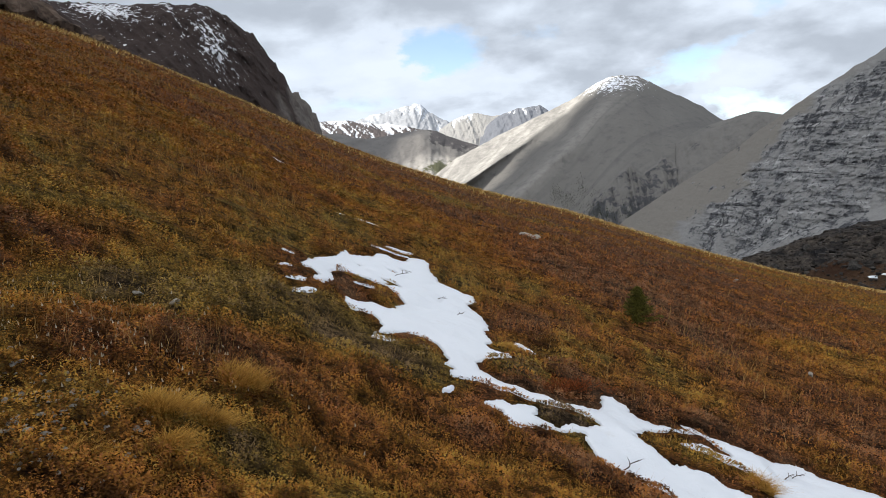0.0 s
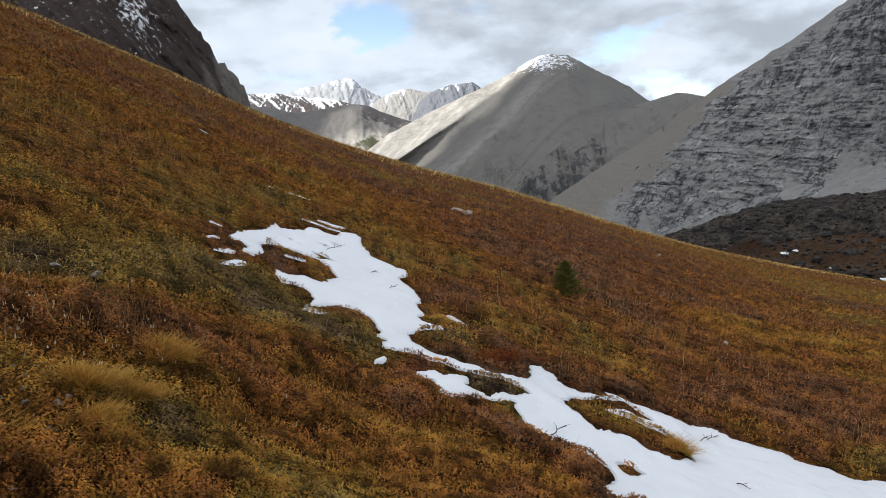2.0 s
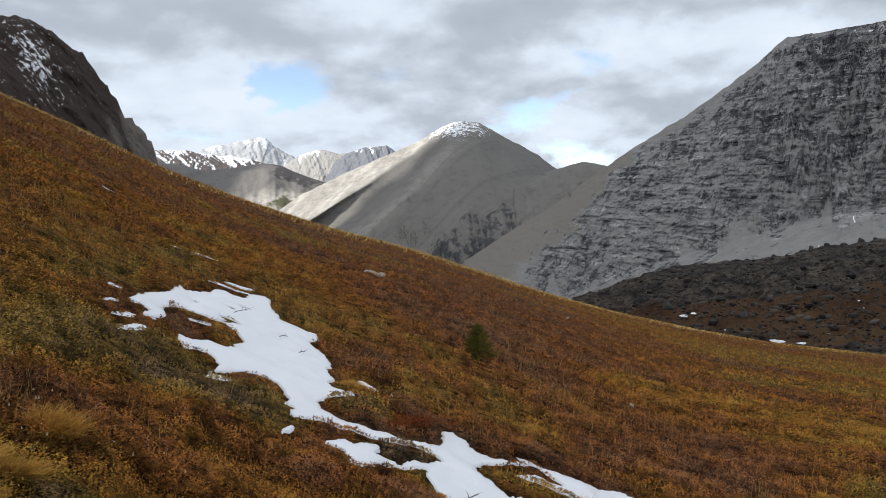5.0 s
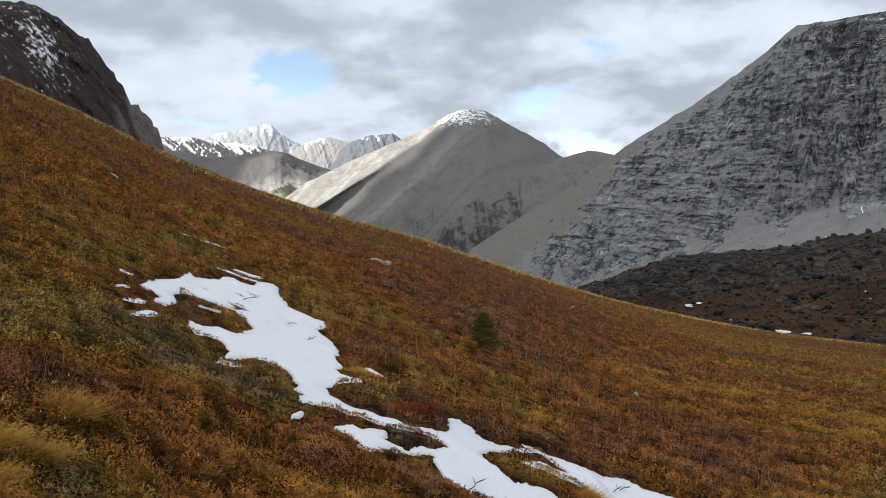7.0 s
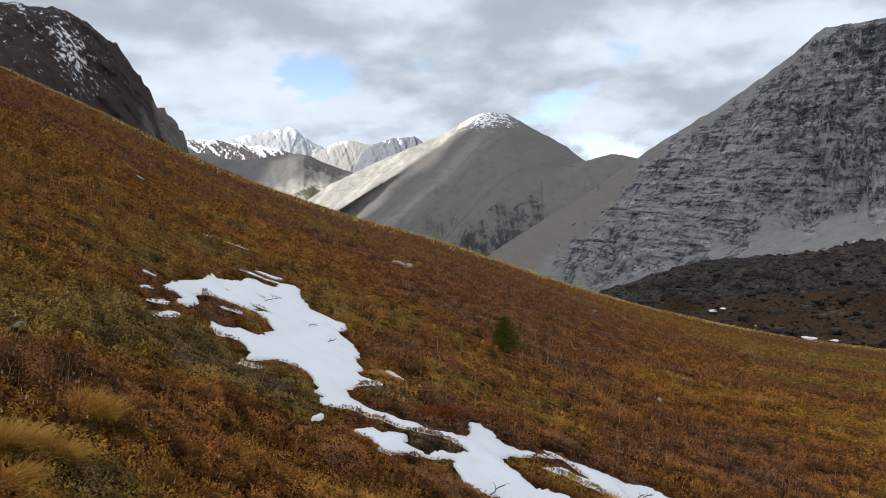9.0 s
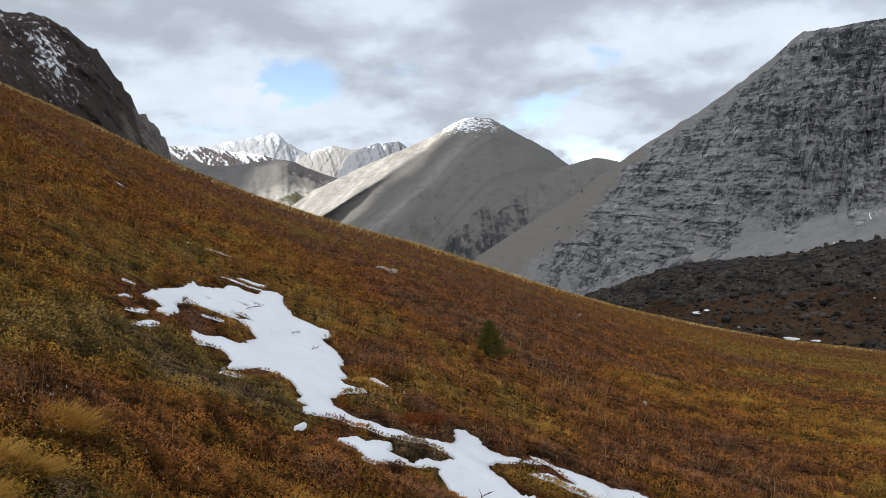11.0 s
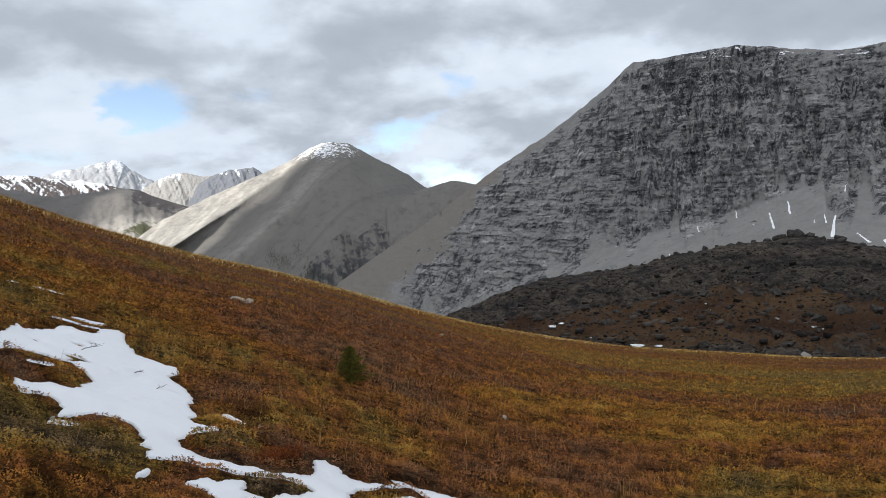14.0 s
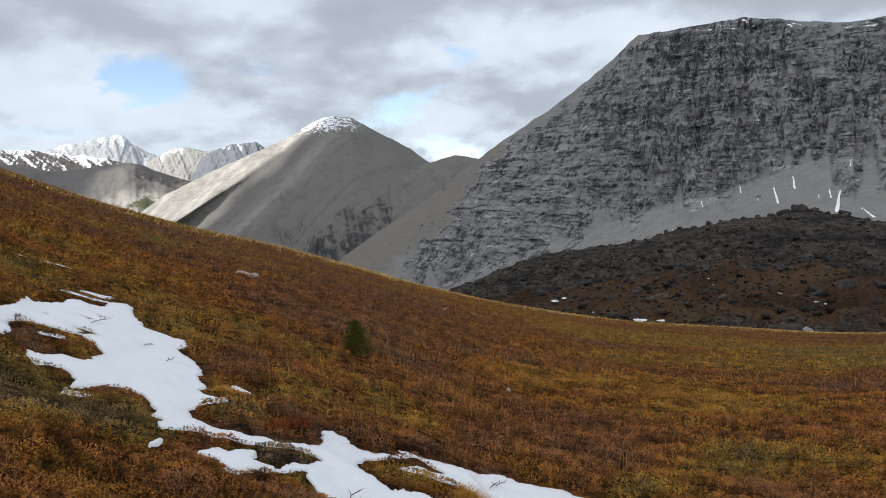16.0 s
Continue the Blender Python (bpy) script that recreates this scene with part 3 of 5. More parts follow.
def limestone_massif():
    az = np.concatenate([np.arange(3.0, 50, 0.072), np.arange(50, 80, 0.4)])
    crest = line([(3, 1560, -.12), (4.1, 1550, -.102), (7.4, 1530, -.064), (11.1, 1510, -.025), (15.3, 1480, .0295), (17.5, 1470, .0567), (20.3, 1450, .0872),
                  (23, 1430, .117), (25.3, 1410, .147), (27.9, 1390, .185), (29.2, 1380, .1873), (33, 1350, .1915), (35.4, 1330, .1952), (38.5, 1310, .185),
                  (41.5, 1290, .176), (43.6, 1280, .1767), (47, 1270, .1743), (60, 1200, .16), (80, 1150, .1)])
    foot = line([(3, 1450, -.17), (12, 1050, -.22), (25, 760, -.20), (40, 700, -.17), (80, 700, -.17)])
    base = line([(3, 1500, -.14), (11.8, 1260, -.151), (17.9, 1180, -.108), (22.5, 1150, -.0845), (29.2, 1110, -.0455), (35.5, 1080, -.0158), (38.6, 1070, .0019),
                 (41.2, 1060, .0188), (44.1, 1050, .0104), (47.1, 1050, .0226), (80, 1000, .02)])

    def shape(s, v, dc, zc, df, zf):
        db, zb = base(az)
        vb = np.clip((zb - zc) / (zf - zc), 0.02, 0.98)[None, :]
        z = zc + (zf - zc) * v
        # cliff above, scree fan below, with fans reaching up into the gullies
        rb = ((db - dc) / (df - dc))[None, :]
        run = np.where(v < vb, rb * v / vb, rb + (1 - rb) * (v - vb) / (1 - vb))
        reach = 130 * (ridged(s / 60, z * 0 + 3, 11, 3) - 0.70)
        left = 1 - smooth(s, 24.5 * 24, 28.5 * 24)
        upper = smooth(s, 24 * 24, 30 * 24)
        cliff = smooth((z - zb) - reach, -10, 18) * smooth(s, 8 * 24, 11 * 24) * (1 - 0.55 * left * (1 - smooth(zc - z, 3, 60)))
        # the western edge is a smooth slope of brownish debris
        deg = s / np.radians(np.mean(dc))
        margin = np.interp(deg, [3, 9.6, 12, 14.8, 16.4, 18, 25, 28], [.07, .052, .050, .030, .012, .008, .006, 0])
        tan = 1 - smooth((zc - z) / dc - margin + 0.050 * fbm(s / 40, z / 26, 105, 6, 0.65), -0.008, 0.008)
        cliff = cliff * (1 - 0.9 * tan)
        edge = smooth(v, 0.0, 0.06)
        dip = z + 0.03 * s + 12 * fbm(s / 220, z / 200, 41, 3)
        steps = 0
        for period, amp, seed in ((27.0, 5.0, 1), (11.5, 4.0, 2), (5.2, 2.4, 3)):
            ph = dip / period + 0.5 * fbm(s / 90, z / 160, 50 + seed, 3)
            saw = ph - np.floor(ph)
            steps = steps + amp * (smooth(saw, 0.0, 0.25) - saw) * smooth(fbm(s / 34, dip / 14, 60 + seed, 5, 0.65), -0.04, 0.20) * (1.25 - 0.75 * upper)
        gully = (14 + 30 * upper) * (ridged(s / 52 + 0.003 * z, z / 300, 71, 4) - 0.6) + (8 + 22 * upper) * (ridged(s / 12 + 0.004 * z, z / 80, 75, 4) - 0.6)
        rough = 19 * fbm(s / 14, z / 8, 81, 6, 0.70)
        out = cliff * edge * (steps + gully + rough) + (1 - cliff) * (10 * fbm(s / 60, z / 160, 91, 5) + 3 * fbm(s / 9, z / 12, 93, 4))
        streaks = 0
        for a, high, low_, wide, lean in CHUTES:
            f = (high - (z - EYE) / (dc + (df - dc) * run)) / (high - low_)
            mid = a + lean * f + 0.10 * fbm(f * 3, s * 0 + a, 98, 3)
            streaks = np.maximum(streaks, smooth(1 - np.abs(deg - mid) / (wide * (0.5 + 0.8 * np.clip(f, 0, 1))), 0.0, 0.6) * smooth(f, 0, 0.12) * (1 - smooth(f, 0.85, 1)))
        band = smooth(fbm(s / 14, (z + 0.1 * s) / 4, 99, 4, 0.6), 0.10, 0.22) * smooth(z, zc - 34, zc - 12) * (1 - smooth(z, zc - 5, zc - 2))
        lift = np.where(v <= 0, 1, 1 - smooth(v, 0, 0.1)) * (9 * fbm(s / 30, z * 0, 101, 6, 0.6)) * smooth(s, 200, 400)
        # where the near-black flutes stand in for shade
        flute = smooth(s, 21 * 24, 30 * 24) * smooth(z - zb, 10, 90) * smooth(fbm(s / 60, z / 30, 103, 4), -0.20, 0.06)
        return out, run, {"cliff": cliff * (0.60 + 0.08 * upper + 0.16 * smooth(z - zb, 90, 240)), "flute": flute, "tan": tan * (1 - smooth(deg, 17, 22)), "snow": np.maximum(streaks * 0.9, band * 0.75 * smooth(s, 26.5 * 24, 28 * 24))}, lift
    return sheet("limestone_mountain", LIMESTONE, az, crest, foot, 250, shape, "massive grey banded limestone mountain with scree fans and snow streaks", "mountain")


def dark_mountain():
    az = np.concatenate([np.arange(-62, -42, 0.3), np.arange(-42, -18.9, 0.07)])
    crest = line([(-62, 800, .19), (-48, 820, .215), (-37.6, 850, .2077), (-33.3, 860, .2071), (-30.22, 860, .2108), (-29.77, 860, .2075), (-28.43, 860, .2095), (-27.5, 865, .2060), (-26.81, 870, .2015), (-26.6, 872, .1971), (-26.19, 875, .1955), (-25.57, 878, .1846),
                  (-25.13, 880, .1777), (-24.4, 885, .1718), (-24.08, 888, .1618), (-23.61, 890, .1499), (-23.28, 894, .1376), (-22.88, 898, .1338), (-22.73, 900, .1233), (-22.3, 902, .1166), (-22.04, 905, .1032),
                  (-21.81, 906, .0934), (-21.35, 910, .0950), (-21.22, 911, .0872), (-20.74, 915, .0802), (-20.45, 918, .0738), (-20.38, 919, .0660), (-20.09, 921, .0644), (-19.93, 923, .0527), (-19.72, 925, .0374), (-19.4, 930, -.02), (-18.9, 935, -.12)])
    foot = line([(-62, 420, -.05), (-30, 520, -.06), (-19.4, 780, -.10), (-18.9, 800, -.14)])

    def shape(s, v, dc, zc, df, zf):
        z = zc + (zf - zc) * v
        grain = ridged((s + 0.9 * z) / 60, (z - 0.5 * s) / 150, 111, 4)
        out = 38 * (grain - 0.6) + 13 * fbm((s + 0.5 * z) / 16, (z - 0.5 * s) / 22, 113, 6, 0.65) + 12 * (ridged((s + 0.6 * z) / 20, (z - 0.5 * s) / 60, 114, 4) - 0.6)
        out = out * smooth(v, 0, 0.05)
        rib = 15.4 * (-21.75 + 1.0 * (1 - smooth(z, 20, 90)))
        right = smooth(s - rib + 9 * fbm(s / 9, z / 12, 119, 4), 0, 5)
        right = np.maximum(right, 0.8 * np.exp(-((s + 15.4 * 22.6 - 0.34 * (90 - z) + 5 * fbm(s / 8, z / 10, 122, 3)) / 5) ** 2) * (1 - smooth(z, 72, 88)))
        chute = smooth(ridged((s + 0.35 * z) / 34, (z - s * 0.2) / 60, 117, 3), 0.80, 0.93) * smooth(z, 60, 130)
        heart = np.exp(-((s + 412 + 0.25 * (z - 130)) / 17) ** 2 - ((z - 128) / 36) ** 2)
        upper = np.exp(-((s + 520) / 36) ** 2 - ((z - 166) / 17) ** 2)
        snow = (np.maximum(chute * (0.16 + 0.22 * smooth(z, 100, 190)), np.maximum(heart * 0.40, upper * 0.48)) + 0.06 + 0.17 * smooth(z, 10, 110) * (1 - 0.6 * smooth(s, -25 * 15.4, -22.5 * 15.4))) * (1 - right)
        lift = (1 - smooth(v, 0, 0.05)) * (5 * fbm(s / 6, z * 0, 121, 5, 0.65))
        return out, v ** 0.85 * np.ones_like(z), {"cliff": 0.22 * grain + 0.02 - 0.5 * right, "pale": 0.28 * right, "snow": snow}, lift
    return sheet("dark_mountain", DARK_MOUNTAIN, az, crest, foot, 240, shape, "dark brown rocky mountain streaked with patches of snow", "mountain")


def central_mountain():
    az = np.arange(-11, 17.5, 0.068)
    crest = line([(-11, 2750, -.03), (-9.3, 2780, -.008), (-7.08, 2820, .0107), (-5.59, 2850, .0235), (-3.76, 2870, .0369), (-1.93, 2900, .0505), (-.79, 2920, .0584), (.36, 2940, .0676), (1.28, 2960, .0775),
                  (2.2, 2975, .0872), (2.7, 2985, .0902), (3.11, 2990, .0929), (4.02, 3000, .0942), (5.16, 3010, .0923), (5.6, 3020, .0880), (6.06, 3030, .0842), (6.96, 3050, .0734), (8.54, 3090, .0599),
                  (9.89, 3120, .0461), (11.14, 3150, .0289), (14, 3200, 0), (17.5, 3250, -.05)])
    foot = line([(-11, 2300, -.11), (-5, 2150, -.115), (4, 2000, -.125), (17.5, 2000, -.13)])

    def shape(s, v, dc, zc, df, zf):
        z = zc + (zf - zc) * v
        deg = s / np.radians(np.mean(dc))
        rise = (z - EYE) / (dc + (df - dc) * v)
        # a long spur runs from the summit down to the west, shorter ones fall towards the valley
        summit = 4.2 * np.radians(np.mean(dc))
        wav = 30 * fbm(v * 7, s / 200, 138, 4)
        edge = summit - 60 - 1560 * v + wav
        one = np.exp(-np.sqrt((s - edge) ** 2 + 500) / (46 + 130 * v))
        two = np.exp(-np.sqrt((s - (summit - 20 - 800 * np.clip(v - 0.16, 0, None) + 40 * fbm(v * 4, s / 300, 139, 3))) ** 2 + 900) / (50 + 90 * v))
        mid = np.exp(-np.sqrt((s - (summit - 120 - 1000 * np.clip(v - 0.20, 0, None) + 26 * fbm(v * 6, s / 200, 143, 3))) ** 2 + 700) / (34 + 50 * v))
        three = np.exp(-np.sqrt((s - (summit + 150 + 160 * v)) ** 2 + 1600) / (70 + 90 * v))
        body = smooth(v, 0.02, 0.5)
        out = body * (230 * one + 120 * two + 70 * mid + 130 * three) * (1 - 0.6 * smooth(v, 0.6, 1))
        # crags: pointed buttresses that stand out of the scree at its foot
        crag = 0
        for a, e, slant in ((4.64, -.026, 0.014), (7.2, -.016, 0.012), (2.6, -.058, 0.016), (9.3, -.022, 0.010), (5.8, -.040, 0.02)):
            tip = e - slant * np.abs(deg - a) ** 1.2 - rise + 0.010 * fbm(s / 24, z / 60, 144, 4)
            crag = np.maximum(crag, smooth(tip, -0.001, 0.003))
        out = out + smooth(v, 0, 0.1) * (16 * (ridged(s / 130 + 0.002 * z, z / 500, 131, 4) - 0.6) + 9 * fbm(s / 40, z / 60, 133, 6, 0.6))
        ribs = ridged((s + 0.25 * z) / 26, z / 150, 135, 5)
        out = out + crag * (14 + 44 * (ribs - 0.5) + 26 * fbm(s / 13, z / 22, 136, 5, 0.65))
        lift = (1 - smooth(v, 0, 0.05)) * 6 * fbm(s / 26, z * 0, 137, 5)
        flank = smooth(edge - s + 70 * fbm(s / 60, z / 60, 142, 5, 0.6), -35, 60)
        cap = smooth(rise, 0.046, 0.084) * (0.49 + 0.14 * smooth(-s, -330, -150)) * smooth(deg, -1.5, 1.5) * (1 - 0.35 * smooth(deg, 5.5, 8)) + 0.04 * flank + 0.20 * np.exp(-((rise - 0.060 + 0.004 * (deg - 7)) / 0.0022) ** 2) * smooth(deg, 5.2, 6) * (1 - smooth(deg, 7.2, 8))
        # sunlight painted into the west flank, the summit and one spur
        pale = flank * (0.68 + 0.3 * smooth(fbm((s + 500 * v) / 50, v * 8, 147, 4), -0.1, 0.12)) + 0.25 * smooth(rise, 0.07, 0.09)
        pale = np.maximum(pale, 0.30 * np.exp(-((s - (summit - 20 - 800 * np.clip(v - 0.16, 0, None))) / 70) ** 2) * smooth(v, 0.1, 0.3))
        # a wooded gully under the spur and a scree notch, their shade painted in
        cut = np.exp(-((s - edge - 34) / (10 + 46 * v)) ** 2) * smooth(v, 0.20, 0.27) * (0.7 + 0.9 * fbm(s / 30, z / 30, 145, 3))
        notch_shade = np.exp(-((deg + 0.75 + 30 * (0.007 - rise)) / 0.32) ** 2) * smooth(rise, -0.028, -0.012) * (1 - smooth(rise, 0.006, 0.014))
        # slip streaks darken the scree in place of relief shade
        slip_shade = fbm((s + 760 * v) / 26, v * 1.6, 141, 5, 0.6)
        streak = smooth(slip_shade, 0.0, 0.28) * smooth(v, 0.05, 0.2) * (1 - 0.6 * flank) + 0.7 * notch_shade
        wood = 0.85 * crag * smooth(-rise, 0.055, 0.1) * smooth(fbm(s / 16, z / 14, 146, 4), -0.02, 0.16)
        # cliff is darkest between the crag ribs, recess shade put into colour
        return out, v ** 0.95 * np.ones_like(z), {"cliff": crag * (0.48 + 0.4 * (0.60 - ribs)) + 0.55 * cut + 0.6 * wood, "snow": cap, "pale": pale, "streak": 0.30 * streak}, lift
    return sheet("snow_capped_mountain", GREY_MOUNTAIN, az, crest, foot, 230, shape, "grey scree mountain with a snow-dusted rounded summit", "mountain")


def plain_shape(seed, wide, tall, amp, snow_from=None, snow_to=None, cliffs=0.0, ragged=6.0, amount=0.8, meadow=False):
    def shape(s, v, dc, zc, df, zf):
        z = zc + (zf - zc) * v
        g = ridged(s / wide, z / tall, seed, 4)
        out = smooth(v, 0, 0.1) * amp * (g - 0.55 + 0.5 * fbm(s / (wide * 0.3), z / (wide * 0.3), seed + 3, 5))
        lift = (1 - smooth(v, 0, 0.08)) * ragged * fbm(s / (wide * 0.35), z * 0, seed + 5, 5)
        snow = np.zeros_like(z) if snow_from is None else amount * smooth(z, snow_from, snow_to) + 0.25 * (g - 0.6)
        flags = {"cliff": cliffs * g, "snow": snow}
        if meadow:
            # dark band under the crest and green scrub at the foot
            flags["cliff"] = cliffs * g + 0.6 * smooth(s, -720, -640) * (1 - smooth(v, 0.10, 0.26))
            flags["green"] = np.exp(-((s + 610) / 100) ** 2 - ((v - 0.44) / 0.09) ** 2)
            # sunlit lower slope, painted as a paler colour
            flags["pale"] = 0.75 * smooth(v + 0.0006 * (s + 700) + 0.15 * fbm(s / 60, z / 40, seed + 9, 4), 0.26, 0.42)
        return out, v ** 0.9 * np.ones_like(z), flags, lift
    return shape


def couloirs(seed, wide, amp, low, high, slant=0.3, ragged=6.0, west=None):
    """Steep rock cut by gullies that hold the snow; low and high say how much snow lies at the foot and at the crest."""
    def shape(s, v, dc, zc, df, zf):
        z = zc + (zf - zc) * v
        deg = s / np.radians(np.mean(dc))
        g = ridged((s + slant * z) / wide, z / (wide * 4), seed, 5)
        h = ridged((s - 0.4 * z) / (wide * 0.36), z / (wide * 1.2), seed + 7, 4)
        out = smooth(v, 0, 0.06) * (amp * 1.6 * (g - 0.55) + amp * 0.6 * (h - 0.55) + 0.25 * amp * fbm(s / 12, z / 12, seed + 3, 4))
        lift = (1 - smooth(v, 0, 0.10)) * ragged * fbm(s / (wide * 0.35), z * 0, seed + 5, 5, 0.6)
        top = np.max(zc)
        snow = low + (high - low) * smooth(z, top - 190, top) + 0.75 * (0.60 - g) + 0.40 * (0.55 - h)
        if west is not None:
            snow = snow + 0.45 * smooth(deg, west[0] - 0.3, west[0]) * (1 - smooth(deg, west[1], west[1] + 0.4)) * smooth(z, top - 110, top - 20)
        return out, v ** 0.9 * np.ones_like(z), {"cliff": 0.30 * g, "snow": snow}, lift
    return shape


def distant_mountains():
    az = np.arange(8, 22, 0.08)
    sheet("shoulder_ridge", GREY_MOUNTAIN, az,
          line([(8, 2500, .0), (9.8, 2500, .018), (11.4, 2500, .0267), (13.3, 2480, .036), (14.4, 2470, .0333), (15.5, 2460, .0278), (18, 2450, .02), (22, 2450, -.02)]),
          line([(8, 2050, -.10), (22, 1900, -.13)]), 120, plain_shape(151, 90, 260, 60, cliffs=0.36), "dark grey scree ridge with gullied crags below its crest", "mountain ridge")
    az = np.arange(-24, -4.5, 0.10)
    sheet("brown_hill", BROWN_MOUNTAIN, az,
          line([(-26, 3500, .03), (-19.66, 3500, .0359), (-18.51, 3500, .0359), (-17.48, 3490, .0299), (-16.38, 3480, .0270), (-15.14, 3460, .0284), (-13.7, 3440, .0321), (-12.6, 3430, .0340), (-11.99, 3420, .0365),
                (-11.35, 3420, .0357), (-10.57, 3410, .0331), (-9.8, 3400, .026), (-8.49, 3390, .0173), (-7.09, 3380, .0092), (-4.5, 3350, -.02)]),
          line([(-26, 2900, -.09), (-4.5, 2700, -.10)]), 150, plain_shape(161, 260, 420, 130, cliffs=0.15, ragged=4.0, meadow=True), "low brown scree hill with green scrub in the valley", "hill")
    az = np.arange(-26, -9.5, 0.06)
    sheet("snowy_ridge", STRIPED_MOUNTAIN, az,
          line([(-26, 4200, .05), (-19.85, 4200, .0528), (-18.74, 4200, .0536), (-17.54, 4190, .0530), (-16.74, 4180, .0501), (-16.12, 4170, .0493), (-15.1, 4160, .0456), (-14.47, 4150, .0479), (-13.85, 4140, .0441),
                (-13, 4120, .0418), (-11.95, 4100, .0363), (-9.5, 4050, .01)]),
          line([(-26, 3700, -.03), (-9.5, 3600, -.06)]), 110, couloirs(171, 30, 24, 0.30, 0.62, slant=1.0, west=(-14.6, -13.4)), "far dark ridge striped with fresh snow", "mountain ridge")
    az = np.arange(-24, -6, 0.075)
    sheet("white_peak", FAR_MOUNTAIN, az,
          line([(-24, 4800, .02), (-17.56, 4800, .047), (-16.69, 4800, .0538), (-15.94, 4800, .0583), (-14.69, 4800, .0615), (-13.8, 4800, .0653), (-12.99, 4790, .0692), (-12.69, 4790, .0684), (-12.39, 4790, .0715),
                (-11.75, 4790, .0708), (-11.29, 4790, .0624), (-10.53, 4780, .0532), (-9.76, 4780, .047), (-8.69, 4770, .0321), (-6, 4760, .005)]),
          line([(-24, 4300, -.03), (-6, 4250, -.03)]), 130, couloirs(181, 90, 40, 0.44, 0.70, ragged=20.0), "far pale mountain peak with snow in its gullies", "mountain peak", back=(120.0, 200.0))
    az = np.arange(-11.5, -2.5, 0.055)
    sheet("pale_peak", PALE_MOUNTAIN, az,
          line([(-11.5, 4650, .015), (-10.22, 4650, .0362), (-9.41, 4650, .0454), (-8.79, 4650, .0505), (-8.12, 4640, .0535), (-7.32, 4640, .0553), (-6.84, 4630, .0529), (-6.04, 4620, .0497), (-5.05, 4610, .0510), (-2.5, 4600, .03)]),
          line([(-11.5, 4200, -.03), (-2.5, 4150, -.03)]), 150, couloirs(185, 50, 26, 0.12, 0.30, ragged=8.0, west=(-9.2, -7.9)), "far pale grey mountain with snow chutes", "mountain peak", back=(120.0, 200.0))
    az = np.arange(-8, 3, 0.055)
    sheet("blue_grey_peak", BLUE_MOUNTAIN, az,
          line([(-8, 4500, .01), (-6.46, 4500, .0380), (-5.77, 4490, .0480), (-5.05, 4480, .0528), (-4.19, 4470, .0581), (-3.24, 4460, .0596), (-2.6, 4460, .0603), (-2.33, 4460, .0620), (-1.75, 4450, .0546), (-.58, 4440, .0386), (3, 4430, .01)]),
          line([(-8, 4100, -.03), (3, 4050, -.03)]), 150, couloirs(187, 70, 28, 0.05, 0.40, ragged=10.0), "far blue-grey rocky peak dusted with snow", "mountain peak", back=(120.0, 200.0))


limestone_massif()
dark_mountain()
central_mountain()
distant_mountains()


def moraine():
    az = np.concatenate([np.arange(10.5, 52, 0.09), np.arange(52, 75, 0.4)])
    crest = line([(10.5, 225, -.19), (13, 225, -.1545), (17, 230, -.1285), (20.2, 235, -.109), (24.8, 240, -.097), (28.8, 240, -.0868), (30.9, 242, -.076), (33.4, 245, -.067),
                  (35.9, 248, -.0618), (39.4, 250, -.0528), (42, 250, -.0572), (44.9, 250, -.0665), (47.2, 250, -.064), (75, 250, -.06)])
    foot = line([(10.5, 150, -.24), (25, 118, -.24), (47, 112, -.235), (75, 112, -.235)])

    def shape(s, v, dc, zc, df, zf):
        z = zc + (zf - zc) * v
        bump = 4.2 * fbm(s / 9, v * 13, 191, 6, 0.62) + 2.0 * (ridged(s / 5, v * 26, 192, 3) - 0.6) + 5.5 * fbm(s / 38, v * 4, 193, 4)
        lift = bump * smooth(v, 0.02, 0.2) * (1 - smooth(v, 0.85, 1)) + (1 - smooth(v, 0, 0.03)) * 2.6 * fbm(s / 5, v, 195, 5, 0.6)
        turf = smooth(v, 0.42, 0.62) * (1 - 0.6 * smooth(v, 0.8, 0.95)) * (0.66 + 0.4 * smooth(fbm(s / 50, v * 3, 197, 3), -0.15, 0.15))
        return 0 * z, v * np.ones_like(z), {"turf": turf}, lift
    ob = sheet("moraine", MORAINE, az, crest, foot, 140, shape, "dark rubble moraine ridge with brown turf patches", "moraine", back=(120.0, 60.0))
    return tagged(ob, kind="structure")


moraine()


def cloud_bank():
    """Broken cloud added out of view overhead to keep the near slopes in shade; its far rim is placed to let the sun on
    to the summits behind.
    """
    xs, ys = np.arange(-5200, 2600, 45.0), np.arange(-4200, 3400, 45.0)
    x, y = np.meshgrid(xs, ys)
    rim = y - (1850 + 0.88 * (x + 1875)) + 150 * fbm(x / 160, y / 160, 211, 5)
    # a second added patch that shades the brown hill
    second = ((x + 2900) / 460) ** 2 + ((y - 2480) / 330) ** 2 + 1.6 * fbm(x / 260, y / 260, 212, 4)
    cover = np.maximum(1 - smooth(rim, -25, 30), 1 - smooth(second, 0.7, 1.3))
    z = 1800 + 120 * fbm(x / 500, y / 500, 213, 4)
    me = mesh_of("cloud_bank", np.stack([x, y, z], -1).reshape(-1, 3), grid_quads(len(ys), len(xs)), CLOUD, {"cover": cover.ravel()})
    return tagged(new("cloud_bank", me), "unseen cloud bank overhead that shades the near slopes", "cloud", kind="structure")


cloud_bank()

